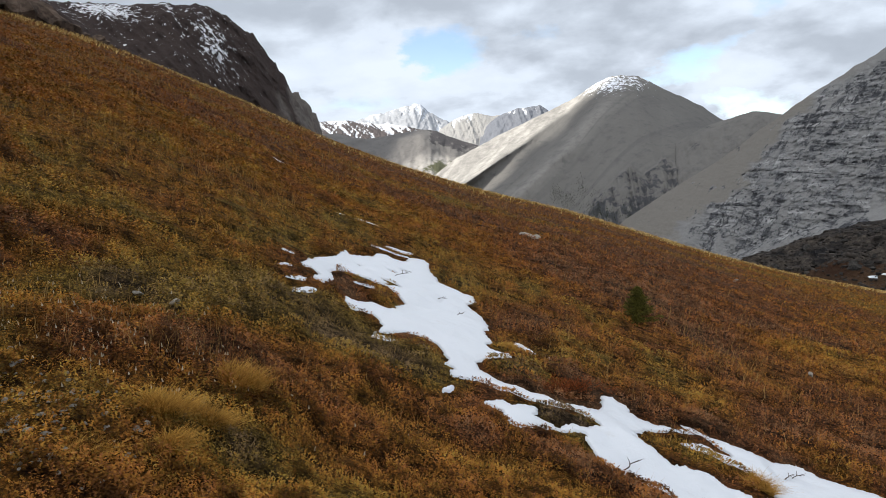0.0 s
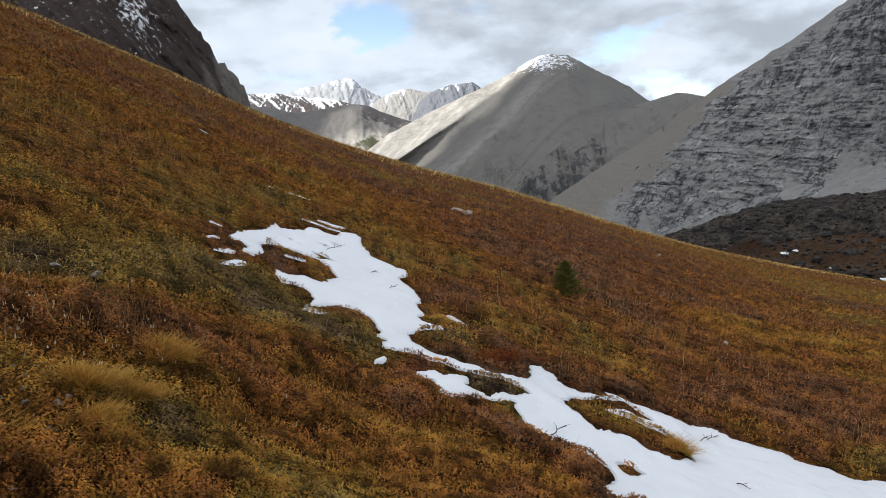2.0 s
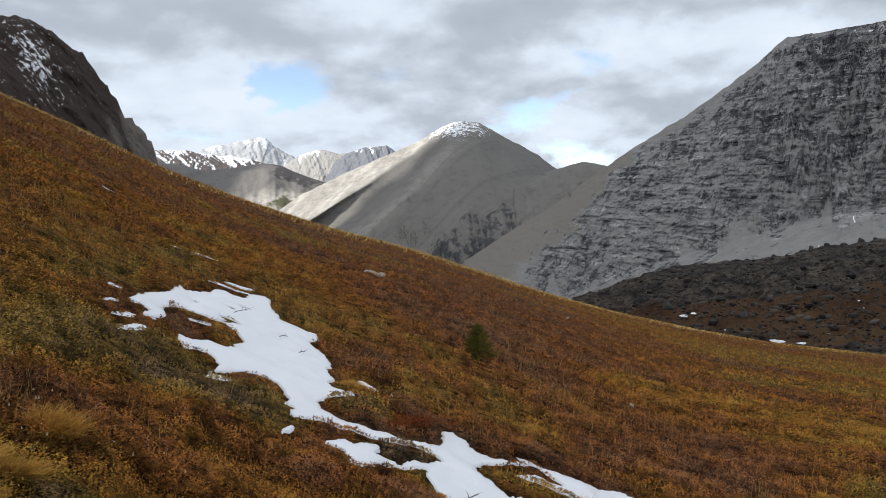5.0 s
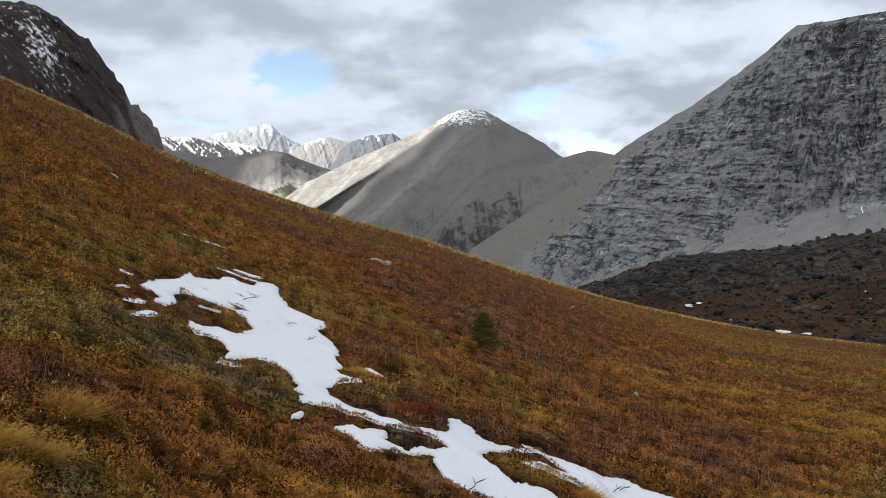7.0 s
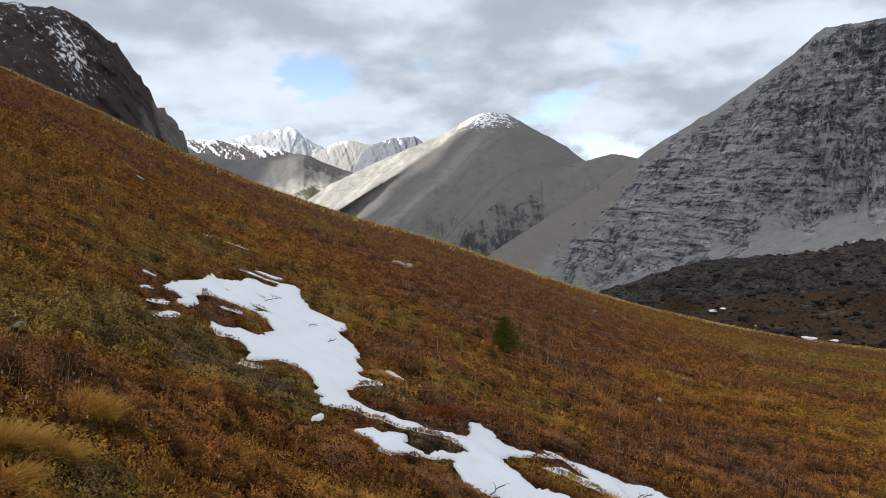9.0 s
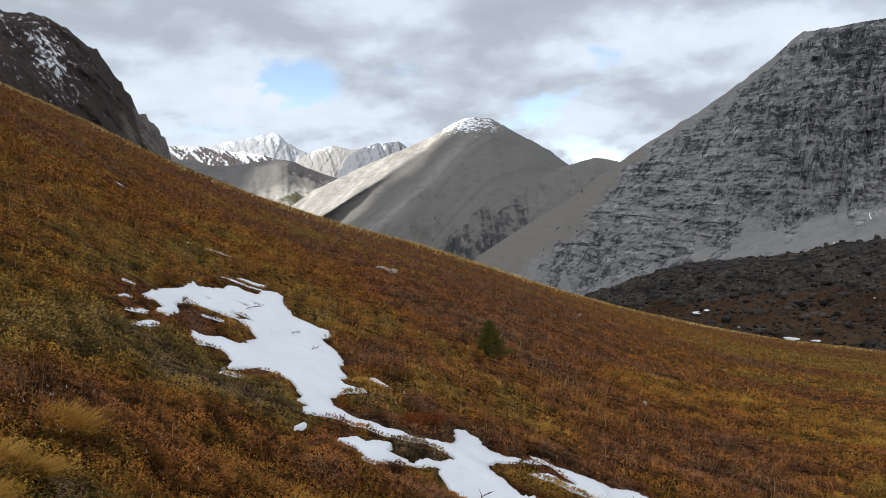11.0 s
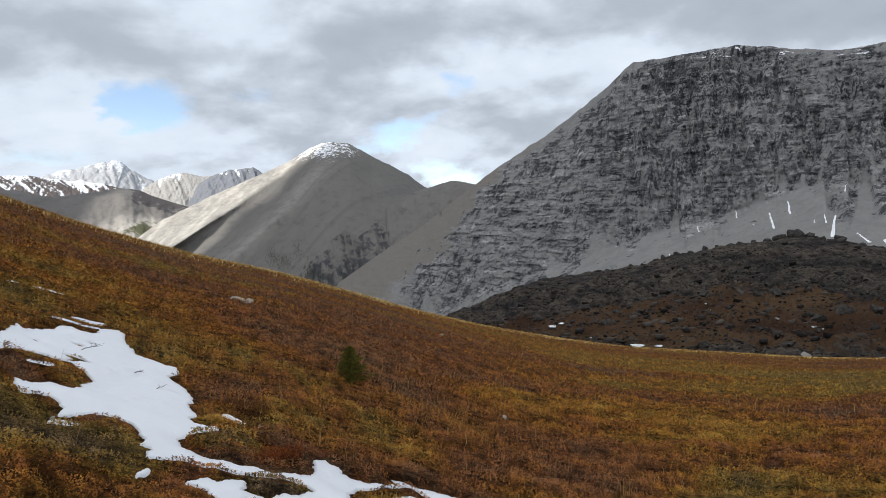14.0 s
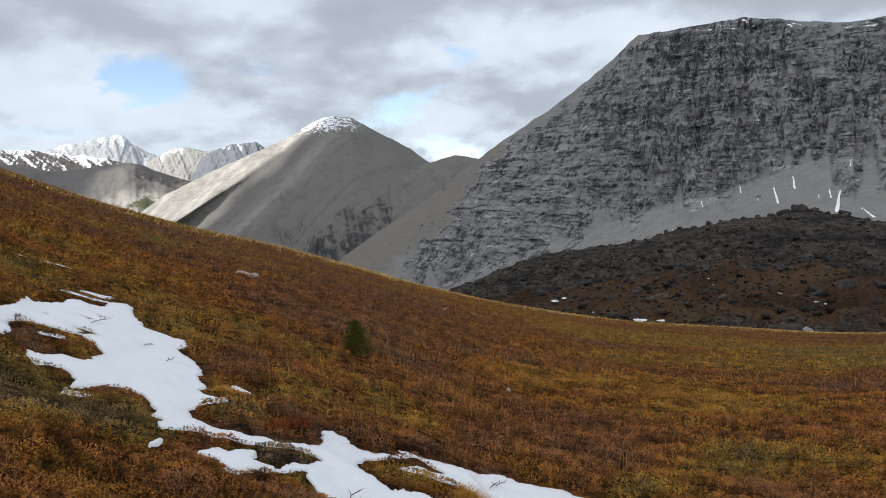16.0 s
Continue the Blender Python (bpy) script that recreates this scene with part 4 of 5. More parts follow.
# ---------------------------------------------------------------- snow on the slope
UPPER_EAST = [(-2.18, 5.39), (-2.2, 5.64), (-2.27, 6.03), (-2.19, 6.39), (-2.22, 6.53), (-2.19, 6.63), (-2.13, 6.59), (-2.04, 7.06), (-2.0, 7.41), (-1.88, 7.28), (-1.82, 7.51), (-1.8, 7.73),
              (-1.7, 7.98), (-1.62, 7.83), (-1.55, 7.48), (-1.43, 7.12), (-1.36, 7.03), (-1.34, 6.89), (-1.18, 6.81), (-1.04, 6.68), (-0.94, 6.68), (-0.91, 6.56), (-0.98, 6.39), (-0.91, 6.3),
              (-0.82, 6.2), (-0.74, 5.99), (-0.7, 5.72), (-0.72, 5.64), (-0.69, 5.53), (-0.63, 5.41), (-0.67, 5.24), (-0.61, 5.15), (-0.48, 5.23), (-0.45, 5.13), (-0.59, 4.96), (-0.68, 4.85),
              (-0.64, 4.73), (-0.6, 4.6)]
UPPER_WEST = [(-0.66, 4.42), (-0.76, 4.3), (-0.8, 4.44), (-0.8, 4.57), (-0.86, 4.59), (-0.85, 4.66), (-0.89, 4.8), (-0.98, 4.92), (-1.05, 4.95), (-1.22, 4.91), (-1.28, 4.79), (-1.34, 4.73),
              (-1.35, 4.84), (-1.41, 4.96), (-1.48, 5.02), (-1.56, 4.99), (-1.61, 4.91), (-1.67, 5.04), (-1.72, 5.14), (-1.68, 5.14), (-1.58, 5.17), (-1.56, 5.25), (-1.49, 5.28), (-1.42, 5.27),
              (-1.38, 5.37), (-1.38, 5.7), (-1.46, 5.81), (-1.52, 5.92), (-1.62, 6.02), (-1.74, 5.96), (-1.92, 5.99), (-1.99, 5.98), (-2.04, 5.83), (-2.01, 5.58), (-1.92, 5.44), (-1.91, 5.17),
              (-1.98, 5.17), (-2.0, 5.38), (-2.11, 5.43)]
LOWER_NORTH = [(-0.64, 4.73), (-0.51, 4.63), (-0.41, 4.58), (-0.29, 4.49), (-0.18, 4.54), (-0.14, 4.5), (-0.06, 4.49), (0.03, 4.51), (0.15, 4.59), (0.19, 4.7), (0.18, 4.78), (0.2, 4.9), (0.27, 4.96),
               (0.3, 4.89), (0.39, 4.83), (0.36, 4.78), (0.44, 4.72), (0.54, 4.73), (0.66, 4.76), (0.75, 4.85), (0.73, 4.91), (0.79, 4.92), (0.86, 4.87), (1.03, 4.85), (1.22, 4.82), (1.48, 4.91),
               (1.61, 4.8), (1.93, 4.74), (2.0, 4.64), (2.19, 4.63), (2.29, 4.52), (2.52, 4.58), (2.72, 4.5)]
LOWER_SOUTH = [(2.68, 4.1), (2.1, 3.5), (1.3, 3.1), (0.9, 3.15), (0.73, 3.38), (0.62, 3.37), (0.54, 3.22), (0.5, 3.32), (0.58, 3.48), (0.59, 3.6), (0.49, 3.73), (0.34, 3.79), (0.22, 3.81), (0.15, 3.83),
               (0.11, 3.91), (0.07, 4.02), (0.09, 4.11), (0.12, 4.17), (0.08, 4.21), (0.18, 4.32), (0.12, 4.38), (0.03, 4.42), (-0.04, 4.45), (-0.13, 4.39), (-0.28, 4.36), (-0.38, 4.4), (-0.49, 4.39),
               (-0.58, 4.49), (-0.67, 4.47), (-0.76, 4.3), (-0.8, 4.5)]
SIDE_SNOW = [(-0.52, 4.07), (-0.48, 4.15), (-0.43, 4.18), (-0.37, 4.15), (-0.3, 4.23), (-0.23, 4.28), (-0.21, 4.14), (-0.23, 4.08), (-0.16, 4.08), (-0.09, 4.06), (-0.04, 4.12), (0.03, 4.15),
             (0.15, 4.25), (0.14, 4.13), (0.03, 4.09), (-0.06, 4.03), (-0.1, 4.03), (-0.19, 4.01), (-0.31, 3.92), (-0.37, 3.92), (-0.42, 4.04)]
BARE_STRIP = [(0.38, 4.42), (0.46, 4.57), (0.59, 4.66), (0.73, 4.76), (0.84, 4.83), (0.88, 4.79), (0.93, 4.72), (1.0, 4.63), (0.98, 4.5), (1.09, 4.46), (1.16, 4.36), (1.17, 4.17), (1.03, 4.03),
              (0.92, 4.07), (0.83, 4.11), (0.78, 4.17), (0.69, 4.16), (0.64, 4.16), (0.57, 4.12), (0.5, 4.17), (0.46, 4.23), (0.38, 4.28)]
INNER_SNOW = [(0.68, 4.52), (0.8, 4.62), (0.86, 4.62), (0.92, 4.57), (1.06, 4.6), (1.06, 4.44), (0.94, 4.43), (0.87, 4.48), (0.73, 4.5)]
BARE_TUFT = [(0.60, 3.74), (0.71, 3.82), (0.79, 3.71), (0.66, 3.62)]
# bare islands and small drifts: x, y, half length, half width, turn
BARE_SPOTS = [(-1.73, 6.62, 0.07, 0.035, -50), (-1.66, 6.82, 0.05, 0.03, -60), (-1.61, 6.12, 0.09, 0.045, -12), (-2.0, 6.42, 0.05, 0.018, -40), (-1.88, 7.43, 0.13, 0.035, 48), (-1.62, 6.05, 0.05, 0.03, 40)]
SMALL_SNOW = [(-2.66, 9.0, 0.14, 0.05, 18), (-4.88, 11.45, 0.10, 0.10, 50), (-0.375, 5.5, 0.09, 0.03, -45), (-0.745, 4.05, 0.06, 0.018, 70), (-2.37, 5.62, 0.045, 0.02, 25), (-2.065, 5.03, 0.085, 0.03, 65),
              (-1.93, 4.87, 0.12, 0.034, 76), (-1.74, 5.70, 0.10, 0.035, 64), (-1.29, 4.63, 0.068, 0.026, 40), (-2.02, 7.66, 0.19, 0.035, 18), (-2.0, 8.05, 0.15, 0.045, 30),
              (-0.18, 5.44, 0.035, 0.018, 0), (-2.96, 8.82, 0.06, 0.022, 35), (-2.2, 5.2, 0.05, 0.012, 70)]


def inside(x, y, outline):
    """How far inside an outline a place lies; negative outside."""
    p = np.array(outline)
    q = np.roll(p, -1, 0)
    best, odd = np.full(x.shape, 1e9), np.zeros(x.shape, bool)
    for (ax, ay), (bx, by) in zip(p, q):
        dx, dy = bx - ax, by - ay
        t = np.clip(((x - ax) * dx + (y - ay) * dy) / (dx * dx + dy * dy + 1e-12), 0, 1)
        best = np.minimum(best, np.hypot(x - ax - t * dx, y - ay - t * dy))
        if dy != 0:
            odd ^= ((ay > y) != (by > y)) & (x < ax + (y - ay) / dy * dx)
    return np.where(odd, best, -best)


def inside_oval(x, y, spot):
    cx, cy, a, b, turn = spot
    a, b = a * 1.05, b * 1.05
    c, s = math.cos(radians(turn)), math.sin(radians(turn))
    u, w = ((x - cx) * c + (y - cy) * s) / a, ((y - cy) * c - (x - cx) * s) / b
    return (1 - np.hypot(u, w)) * min(a, b) * 0.9


def ragged(x, y):
    return 0.035 * fbm(x * 9, y * 9, 231, 4, 0.6) + 0.042 * fbm(x * 30, y * 30, 233, 3, 0.62) + 0.004


def main_snow(x, y):
    f = np.maximum(inside(x, y, UPPER_EAST + UPPER_WEST), inside(x, y, LOWER_NORTH + LOWER_SOUTH))
    f = np.minimum(f, np.minimum(-inside(x, y, BARE_STRIP), -inside(x, y, BARE_TUFT)))
    f = np.maximum(f, np.maximum(inside(x, y, SIDE_SNOW), inside(x, y, INNER_SNOW)))
    for spot in BARE_SPOTS:
        f = np.minimum(f, -2.2 * inside_oval(x, y, spot))
    return f + ragged(x, y)


def any_snow(x, y):
    f = np.full(x.shape, -1.0)
    near = (np.abs(x) < 2.9) & (y > 2.9) & (y < 8.6)
    f[near] = main_snow(x[near], y[near])
    for spot in SMALL_SNOW:
        f = np.maximum(f, inside_oval(x, y, spot) + 0.5 * ragged(x, y))
    return f


def snow_mesh(field, x0, x1, y0, y1, step, deep):
    x, y = np.meshgrid(np.arange(x0, x1, step), np.arange(y0, y1, step))
    f = field(x, y)
    z = hill(x, y) + np.where(f > 0, 0.006 + deep * (1 - np.exp(-np.clip(f, 0, None) / 0.12)), 0.006 + f * 6.0) + 0.008 * fbm(x * 4, y * 4, 241, 3)
    q = grid_quads(*x.shape)
    q = q[(f.ravel()[q] > -0.02).any(1)]
    used = np.unique(q)
    back = np.zeros(x.size, np.int64)
    back[used] = np.arange(len(used))
    return mesh_of("snow_patch", np.stack([x, y, z], -1).reshape(-1, 3)[used], back[q], SNOW)


build_ground()
tagged(new("snow_patch", snow_mesh(main_snow, -2.4, 2.85, 3.0, 8.15, 0.014, 0.013)), "long ragged patch of white old snow on heath", "snow patch", "snow on the slope")
for spot in SMALL_SNOW:
    w = max(spot[2], spot[3]) + 0.1
    me = snow_mesh(lambda x, y: inside_oval(x, y, spot) + 0.5 * ragged(x, y), spot[0] - w, spot[0] + w, spot[1] - w, spot[1] + w, 0.011, 0.007)
    if len(me.polygons):
        tagged(new("snow_patch", me), "small leftover drift of white snow between heath plants", "snow patch", "snow on the slope")

# ---------------------------------------------------------------- heath plants


def scatter(count, seed, near, far, power, az0=-47, az1=54):
    """Places on the hillside, denser near by."""
    g = np.random.default_rng(seed)
    u = g.random(count)
    p = 1 - power
    r = (near ** p + u * (far ** p - near ** p)) ** (1 / p)
    a = np.radians(g.uniform(az0, az1, count))
    return g, r * np.sin(a), r * np.cos(a), r


def heath_leaves(count, per, near, far, power, size, seed, corners=4, az0=-47, az1=54, near_by=True):
    g, x, y, r = scatter(count, seed, near, far, power, az0, az1)
    c = cushion(x, y)
    ice = any_snow(x, y)
    gone = (ice > -0.030) | (g.random(count) > (0.80 + 0.20 * c) * (1 - 0.40 * bare(x, y))) | (r > crest_range(np.degrees(np.arctan2(x, y))) * 1.05)
    x, y, r, c, ice = x[~gone], y[~gone], r[~gone], c[~gone], ice[~gone]
    n = len(x)
    # plants beside the snow are lowered so they don't hide it from the camera
    beyond = np.maximum(ice, any_snow(x * (1 + 0.09 / r), y * (1 + 0.09 / r)))
    low = 1 - 0.55 * smooth(beyond, -0.08, 0.0)
    grow = np.clip(r / 3.5, 0.6, None) ** 0.48
    z = surface(x, y)
    tall = (0.016 + 0.024 * c * g.uniform(0.5, 1.1, n)) * np.clip(grow, 0.8, 1.6) * low
    lean = g.normal(0, 0.35, (n, 2)) * tall[:, None]
    t = (np.arange(per)[None, :] + g.random((n, per))) / per
    bx, by = x[:, None] + lean[:, :1] * t, y[:, None] + lean[:, 1:] * t
    bz = z[:, None] + tall[:, None] * t
    turn, up = g.uniform(0, 2 * np.pi, (n, per)), g.uniform(-0.1, 0.85, (n, per))
    ln = size * (0.7 + 0.4 * c[:, None]) * grow[:, None] * g.uniform(0.6, 1.4, (n, per))
    wd = ln * g.uniform(0.45, 0.75, (n, per))
    dx, dy, dz = np.cos(turn) * np.cos(up), np.sin(turn) * np.cos(up), np.sin(up)
    wx, wy = -np.sin(turn), np.cos(turn)
    roll = g.uniform(-0.8, 0.8, (n, per))
    base = np.stack([bx, by, bz], -1)
    d = np.stack([dx, dy, dz], -1) * ln[..., None]
    w = np.stack([wx * np.cos(roll), wy * np.cos(roll), np.sin(roll)], -1) * wd[..., None] * 0.5
    if corners == 4:
        v = np.stack([base, base + 0.55 * d + w, base + d, base + 0.55 * d - w], 2).reshape(-1, 3)
    else:
        v = np.stack([base - w, base + w, base + d], 2).reshape(-1, 3)
    q = np.arange(len(v)).reshape(-1, corners)
    kind = np.clip(np.repeat(tone(x, y) + g.normal(0, 0.10, n), per * corners), 0, 1)
    return mesh_of("heath", v, q, LEAF if near_by else FAR_LEAF, {"tone": kind}, shade=False)


tagged(new("dwarf_willow_heath", heath_leaves(265000, 4, 1.6, 14, 1.15, 0.0118, 5, 3)), "low mats of dwarf willow in gold, rust and olive", "heath plants", kind="stuff")
tagged(new("dwarf_willow_heath", heath_leaves(6000, 4, 0.8, 6, 0.6, 0.024, 15, az0=56, az1=312)), "low mats of dwarf willow in gold, rust and olive", "heath plants", kind="stuff")
tagged(new("far_heath", heath_leaves(155000, 3, 9, 100, 1.35, 0.0165, 6, 3, near_by=False)), "low brown and rust heath across the slope", "heath plants", kind="stuff")


def blades(x, y, z, tall, wide, lean, g, seg=3):
    """Curved grass blades, each a narrow tapering strip."""
    n = len(x)
    turn = g.uniform(0, 2 * np.pi, n)
    t = np.linspace(0, 1, seg + 1)[None, :]
    lx, ly = lean
    cx = x[:, None] + lx[:, None] * t ** 1.8
    cy = y[:, None] + ly[:, None] * t ** 1.8
    cz = z[:, None] + tall[:, None] * (t - 0.18 * t * t)
    w = (wide[:, None] * (1 - 0.85 * t)) * 0.5
    a = np.stack([cx - np.cos(turn)[:, None] * w, cy - np.sin(turn)[:, None] * w, cz], -1)
    b = np.stack([cx + np.cos(turn)[:, None] * w, cy + np.sin(turn)[:, None] * w, cz], -1)
    v = np.stack([a, b], 2).reshape(-1, 3)
    k = (np.arange(n) * 2 * (seg + 1))[:, None] + (np.arange(seg) * 2)[None, :]
    q = np.stack([k, k + 1, k + 3, k + 2], -1).reshape(-1, 4)
    return v, q


def dry_grass(count, near, far, power, seed, material, rim_only=False):
    g, x, y, r = scatter(count, seed, near, far, power, -47, 54)
    az = np.degrees(np.arctan2(x, y))
    rim = smooth(r / crest_range(az), 0.55, 0.9)
    want = 0.07 + 0.45 * smooth(fbm(x / 1.8, y / 2.4, 261, 4), 0.02, 0.2) + 0.75 * rim
    if rim_only:
        want = 0.9 * smooth(r / crest_range(az), 0.60, 0.95) * smooth(fbm(x / 4, y / 2, 263, 3), -0.15, 0.1)
    ok = (g.random(count) < want) & (any_snow(x, y) < -0.07) & (r < crest_range(az) * 1.04)
    x, y, r, rim = x[ok], y[ok], r[ok], rim[ok]
    n = len(x)
    grow = np.clip(r / 5, 0.8, 4.0) ** 0.5
    tall = g.uniform(0.06, 0.17, n) * np.clip(grow, 0.8, 1.6)
    if rim_only:
        tall = tall * 0.6
    lean = (g.normal(0.03, 0.03, n) * grow, g.normal(0, 0.03, n) * grow)
    v, q = blades(x, y, surface(x, y), tall, (0.016 if rim_only else 0.0035) * grow ** 1.8, lean, g, 2)
    return mesh_of("dry_grass", v, q, material, shade=False)


tagged(new("dry_grass", dry_grass(52000, 3.2, 98, 1.1, 7, BLADE)), "thin straw-coloured grass blades among the heath", "grass", kind="stuff")
tagged(new("crest_grass", dry_grass(70000, 24, 98, 1.02, 17, CREST_STRAW, True)), "pale golden grass along the crest of the slope", "grass", kind="stuff")


def seed_heads():
    """Pale woolly seed heads that stand over the near heath."""
    g = np.random.default_rng(61)
    n = 260
    x, y = g.normal(-2.05, 0.38, n), g.normal(2.75, 0.32, n)
    v, q = blades(x, y, surface(x, y) + 0.025, g.uniform(0.012, 0.026, n), g.uniform(0.006, 0.010, n), (g.normal(0, 0.004, n), g.normal(0, 0.004, n)), g, 2)
    return tagged(new("seed_heads", mesh_of("seed_heads", v, q, SEED, shade=False)), "small pale woolly seed heads among the heath", "seed heads", kind="stuff")


seed_heads()


def grass_tuft(x, y, wide, tall, count, seed, material=STRAW, label="bushy tuft of dry golden grass"):
    g = np.random.default_rng(seed)
    a, rr = g.uniform(0, 2 * np.pi, count), wide * 0.32 * np.sqrt(g.random(count))
    px, py = x + rr * np.cos(a), y + rr * np.sin(a)
    lean = (np.cos(a) * rr * 0.7 + g.normal(0.03, 0.035, count), np.sin(a) * rr * 0.7 + g.normal(0, 0.035, count))
    v, q = blades(px, py, surface(px, py) - 0.01, 0.50 * tall * g.uniform(0.4, 1.1, count), np.full(count, 0.0034), lean, g, 4)
    return tagged(new("grass_tuft", mesh_of("grass_tuft", v, q, material, shade=False)), label, "grass tuft", "grass tufts")


for k, (x, y, w, h, c) in enumerate([(-1.52, 2.36, 0.24, 0.18, 1700), (-1.38, 2.42, 0.20, 0.16, 1200), (-1.45, 2.83, 0.26, 0.17, 1100), (-1.37, 2.16, 0.15, 0.13, 900), (-1.56, 1.95, 0.2, 0.10, 250),
                                     (-3.55, 8.1, 0.4, 0.24, 110), (-3.9, 8.3, 0.35, 0.22, 80), (1.07, 4.22, 0.24, 0.12, 900), (2.98, 9.0, 0.9, 0.14, 380), (6.3, 9.3, 1.6, 0.14, 500), (-0.50, 5.36, 0.22, 0.07, 600),
                                     (-2.1, 3.1, 0.2, 0.09, 200), (-3.3, 4.1, 0.25, 0.12, 160)]):
    grass_tuft(x, y, w, h, c, 300 + k)

# ---------------------------------------------------------------- the young spruce


def tube(points, radii, sides=6):
    """A tapering round limb through points."""
    p = [Vector(q) for q in points]
    v, f = [], []
    for i, c in enumerate(p):
        d = (p[min(i + 1, len(p) - 1)] - p[max(i - 1, 0)]).normalized()
        a = d.orthogonal().normalized()
        b = d.cross(a)
        for s in range(sides):
            t = 2 * math.pi * s / sides
            v.append(c + radii[i] * (a * math.cos(t) + b * math.sin(t)))
    for i in range(len(p) - 1):
        for s in range(sides):
            f.append((i * sides + s, i * sides + (s + 1) % sides, (i + 1) * sides + (s + 1) % sides, (i + 1) * sides + s))
    return np.array([tuple(q) for q in v]), np.array(f)


def spruce_sapling(x, y, tall, wide, seed):
    g = np.random.default_rng(seed)
    z = float(hill(np.array([x]), np.array([y]))[0])
    root = tagged(new("spruce_sapling"), "small bushy green spruce sapling on the heath", "spruce tree")
    root.location = (x, y, z - 0.01)
    v, f = tube([(0, 0, 0), (0.01, 0, tall * 0.4), (0, 0.005, tall * 0.75), (0.005, 0, tall)], [0.014, 0.011, 0.007, 0.002], 8)
    part("trunk", mesh_of("trunk", v, f, BARK), root)
    nv, nq, bv, bf = [], [], [], []
    base = 0
    for k in range(170):
        h = 0.03 + 0.95 * (k / 170)
        a = k * 2.39996 + g.normal(0, 0.2)
        reach = wide * 0.5 * (1.03 - h) ** 1.0 * g.uniform(0.45, 1.3) + 0.015
        rise = g.uniform(0.0, 0.35) + 0.35 * h
        p = [Vector((0, 0, h * tall))]
        for s in (0.35, 0.7, 1.0):
            p.append(Vector((math.cos(a) * reach * s, math.sin(a) * reach * s, h * tall + reach * rise * s - 0.02 * s)))
        v, f = tube(p, [0.003, 0.0025, 0.002, 0.001], 4)
        bf.append(f + base), bv.append(v)
        base += len(v)
        m = int(44 + 190 * reach / wide)
        t = g.random(m)
        idx = np.minimum((t * 3).astype(int), 2)
        pts = np.array([tuple(q) for q in p])
        c = pts[idx] + (pts[idx + 1] - pts[idx]) * (t * 3 - idx)[:, None]
        d = g.normal(0, 1, (m, 3)) + np.array([math.cos(a), math.sin(a), 0.5]) * 0.9
        d *= (0.020 * g.uniform(0.7, 1.3, m) / np.linalg.norm(d, axis=1))[:, None]
        sd = np.cross(d, g.normal(0, 1, (m, 3)))
        sd *= (0.0032 / np.linalg.norm(sd, axis=1))[:, None]
        nv.append(np.stack([c - sd, c + sd, c + d + 0.3 * sd, c + d - 0.3 * sd], 1).reshape(-1, 3))
    part("branches", mesh_of("branches", np.concatenate(bv), np.concatenate(bf), BARK), root)
    nv = np.concatenate(nv)
    part("crown", mesh_of("crown", nv, np.arange(len(nv)).reshape(-1, 4), NEEDLE, shade=False), root, "dense green needles")
    return root


spruce_sapling(0.74, 8.3, 0.44, 0.48, 17)


def dwarf_shrub(x, y, wide, deep, tall, seed):
    """A low spreading shrub: woody stems from one root and many small leaves."""
    g = np.random.default_rng(seed)
    z = float(surface(np.array([x]), np.array([y]))[0])
    root = tagged(new("dwarf_shrub"), "low rust-red dwarf birch shrub beside the snow", "shrub")
    root.location = (x, y, z - 0.01)
    sv, sf, lv, base = [], [], [], 0
    for k in range(70):
        px, py = wide * 0.5 * g.normal(0, 0.55), deep * 0.5 * g.normal(0, 0.55)
        h = tall * g.uniform(0.5, 1.0)
        p = np.array([(0.4 * px, 0.4 * py, -0.01), (0.8 * px, 0.8 * py, 0.5 * h), (px, py, h)])
        v, f = tube([tuple(q) for q in p], [0.0022, 0.0016, 0.0008], 4)
        sv.append(v), sf.append(f + base)
        base += len(v)
        m = 34
        t = g.uniform(0.25, 1.0, m)[:, None]
        c = p[1] + (p[2] - p[1]) * (2 * t - 1) + g.normal(0, 0.012, (m, 3))
        d = g.normal(0, 1, (m, 3)) + np.array([0, 0, 0.5])
        d *= (0.011 * g.uniform(0.7, 1.3, m) / np.linalg.norm(d, axis=1))[:, None]
        w = np.cross(d, g.normal(0, 1, (m, 3)))
        w *= (0.0038 / np.linalg.norm(w, axis=1))[:, None]
        lv.append(np.stack([c, c + 0.5 * d + w, c + d, c + 0.5 * d - w], 1).reshape(-1, 3))
    part("stems", mesh_of("stems", np.concatenate(sv), np.concatenate(sf), BARK), root)
    lv = np.concatenate(lv)
    part("foliage", mesh_of("foliage", lv, np.arange(len(lv)).reshape(-1, 4), RUST_LEAF, shade=False), root, "small rust-red leaves")


dwarf_shrub(-0.04, 4.72, 0.42, 0.20, 0.085, 71)


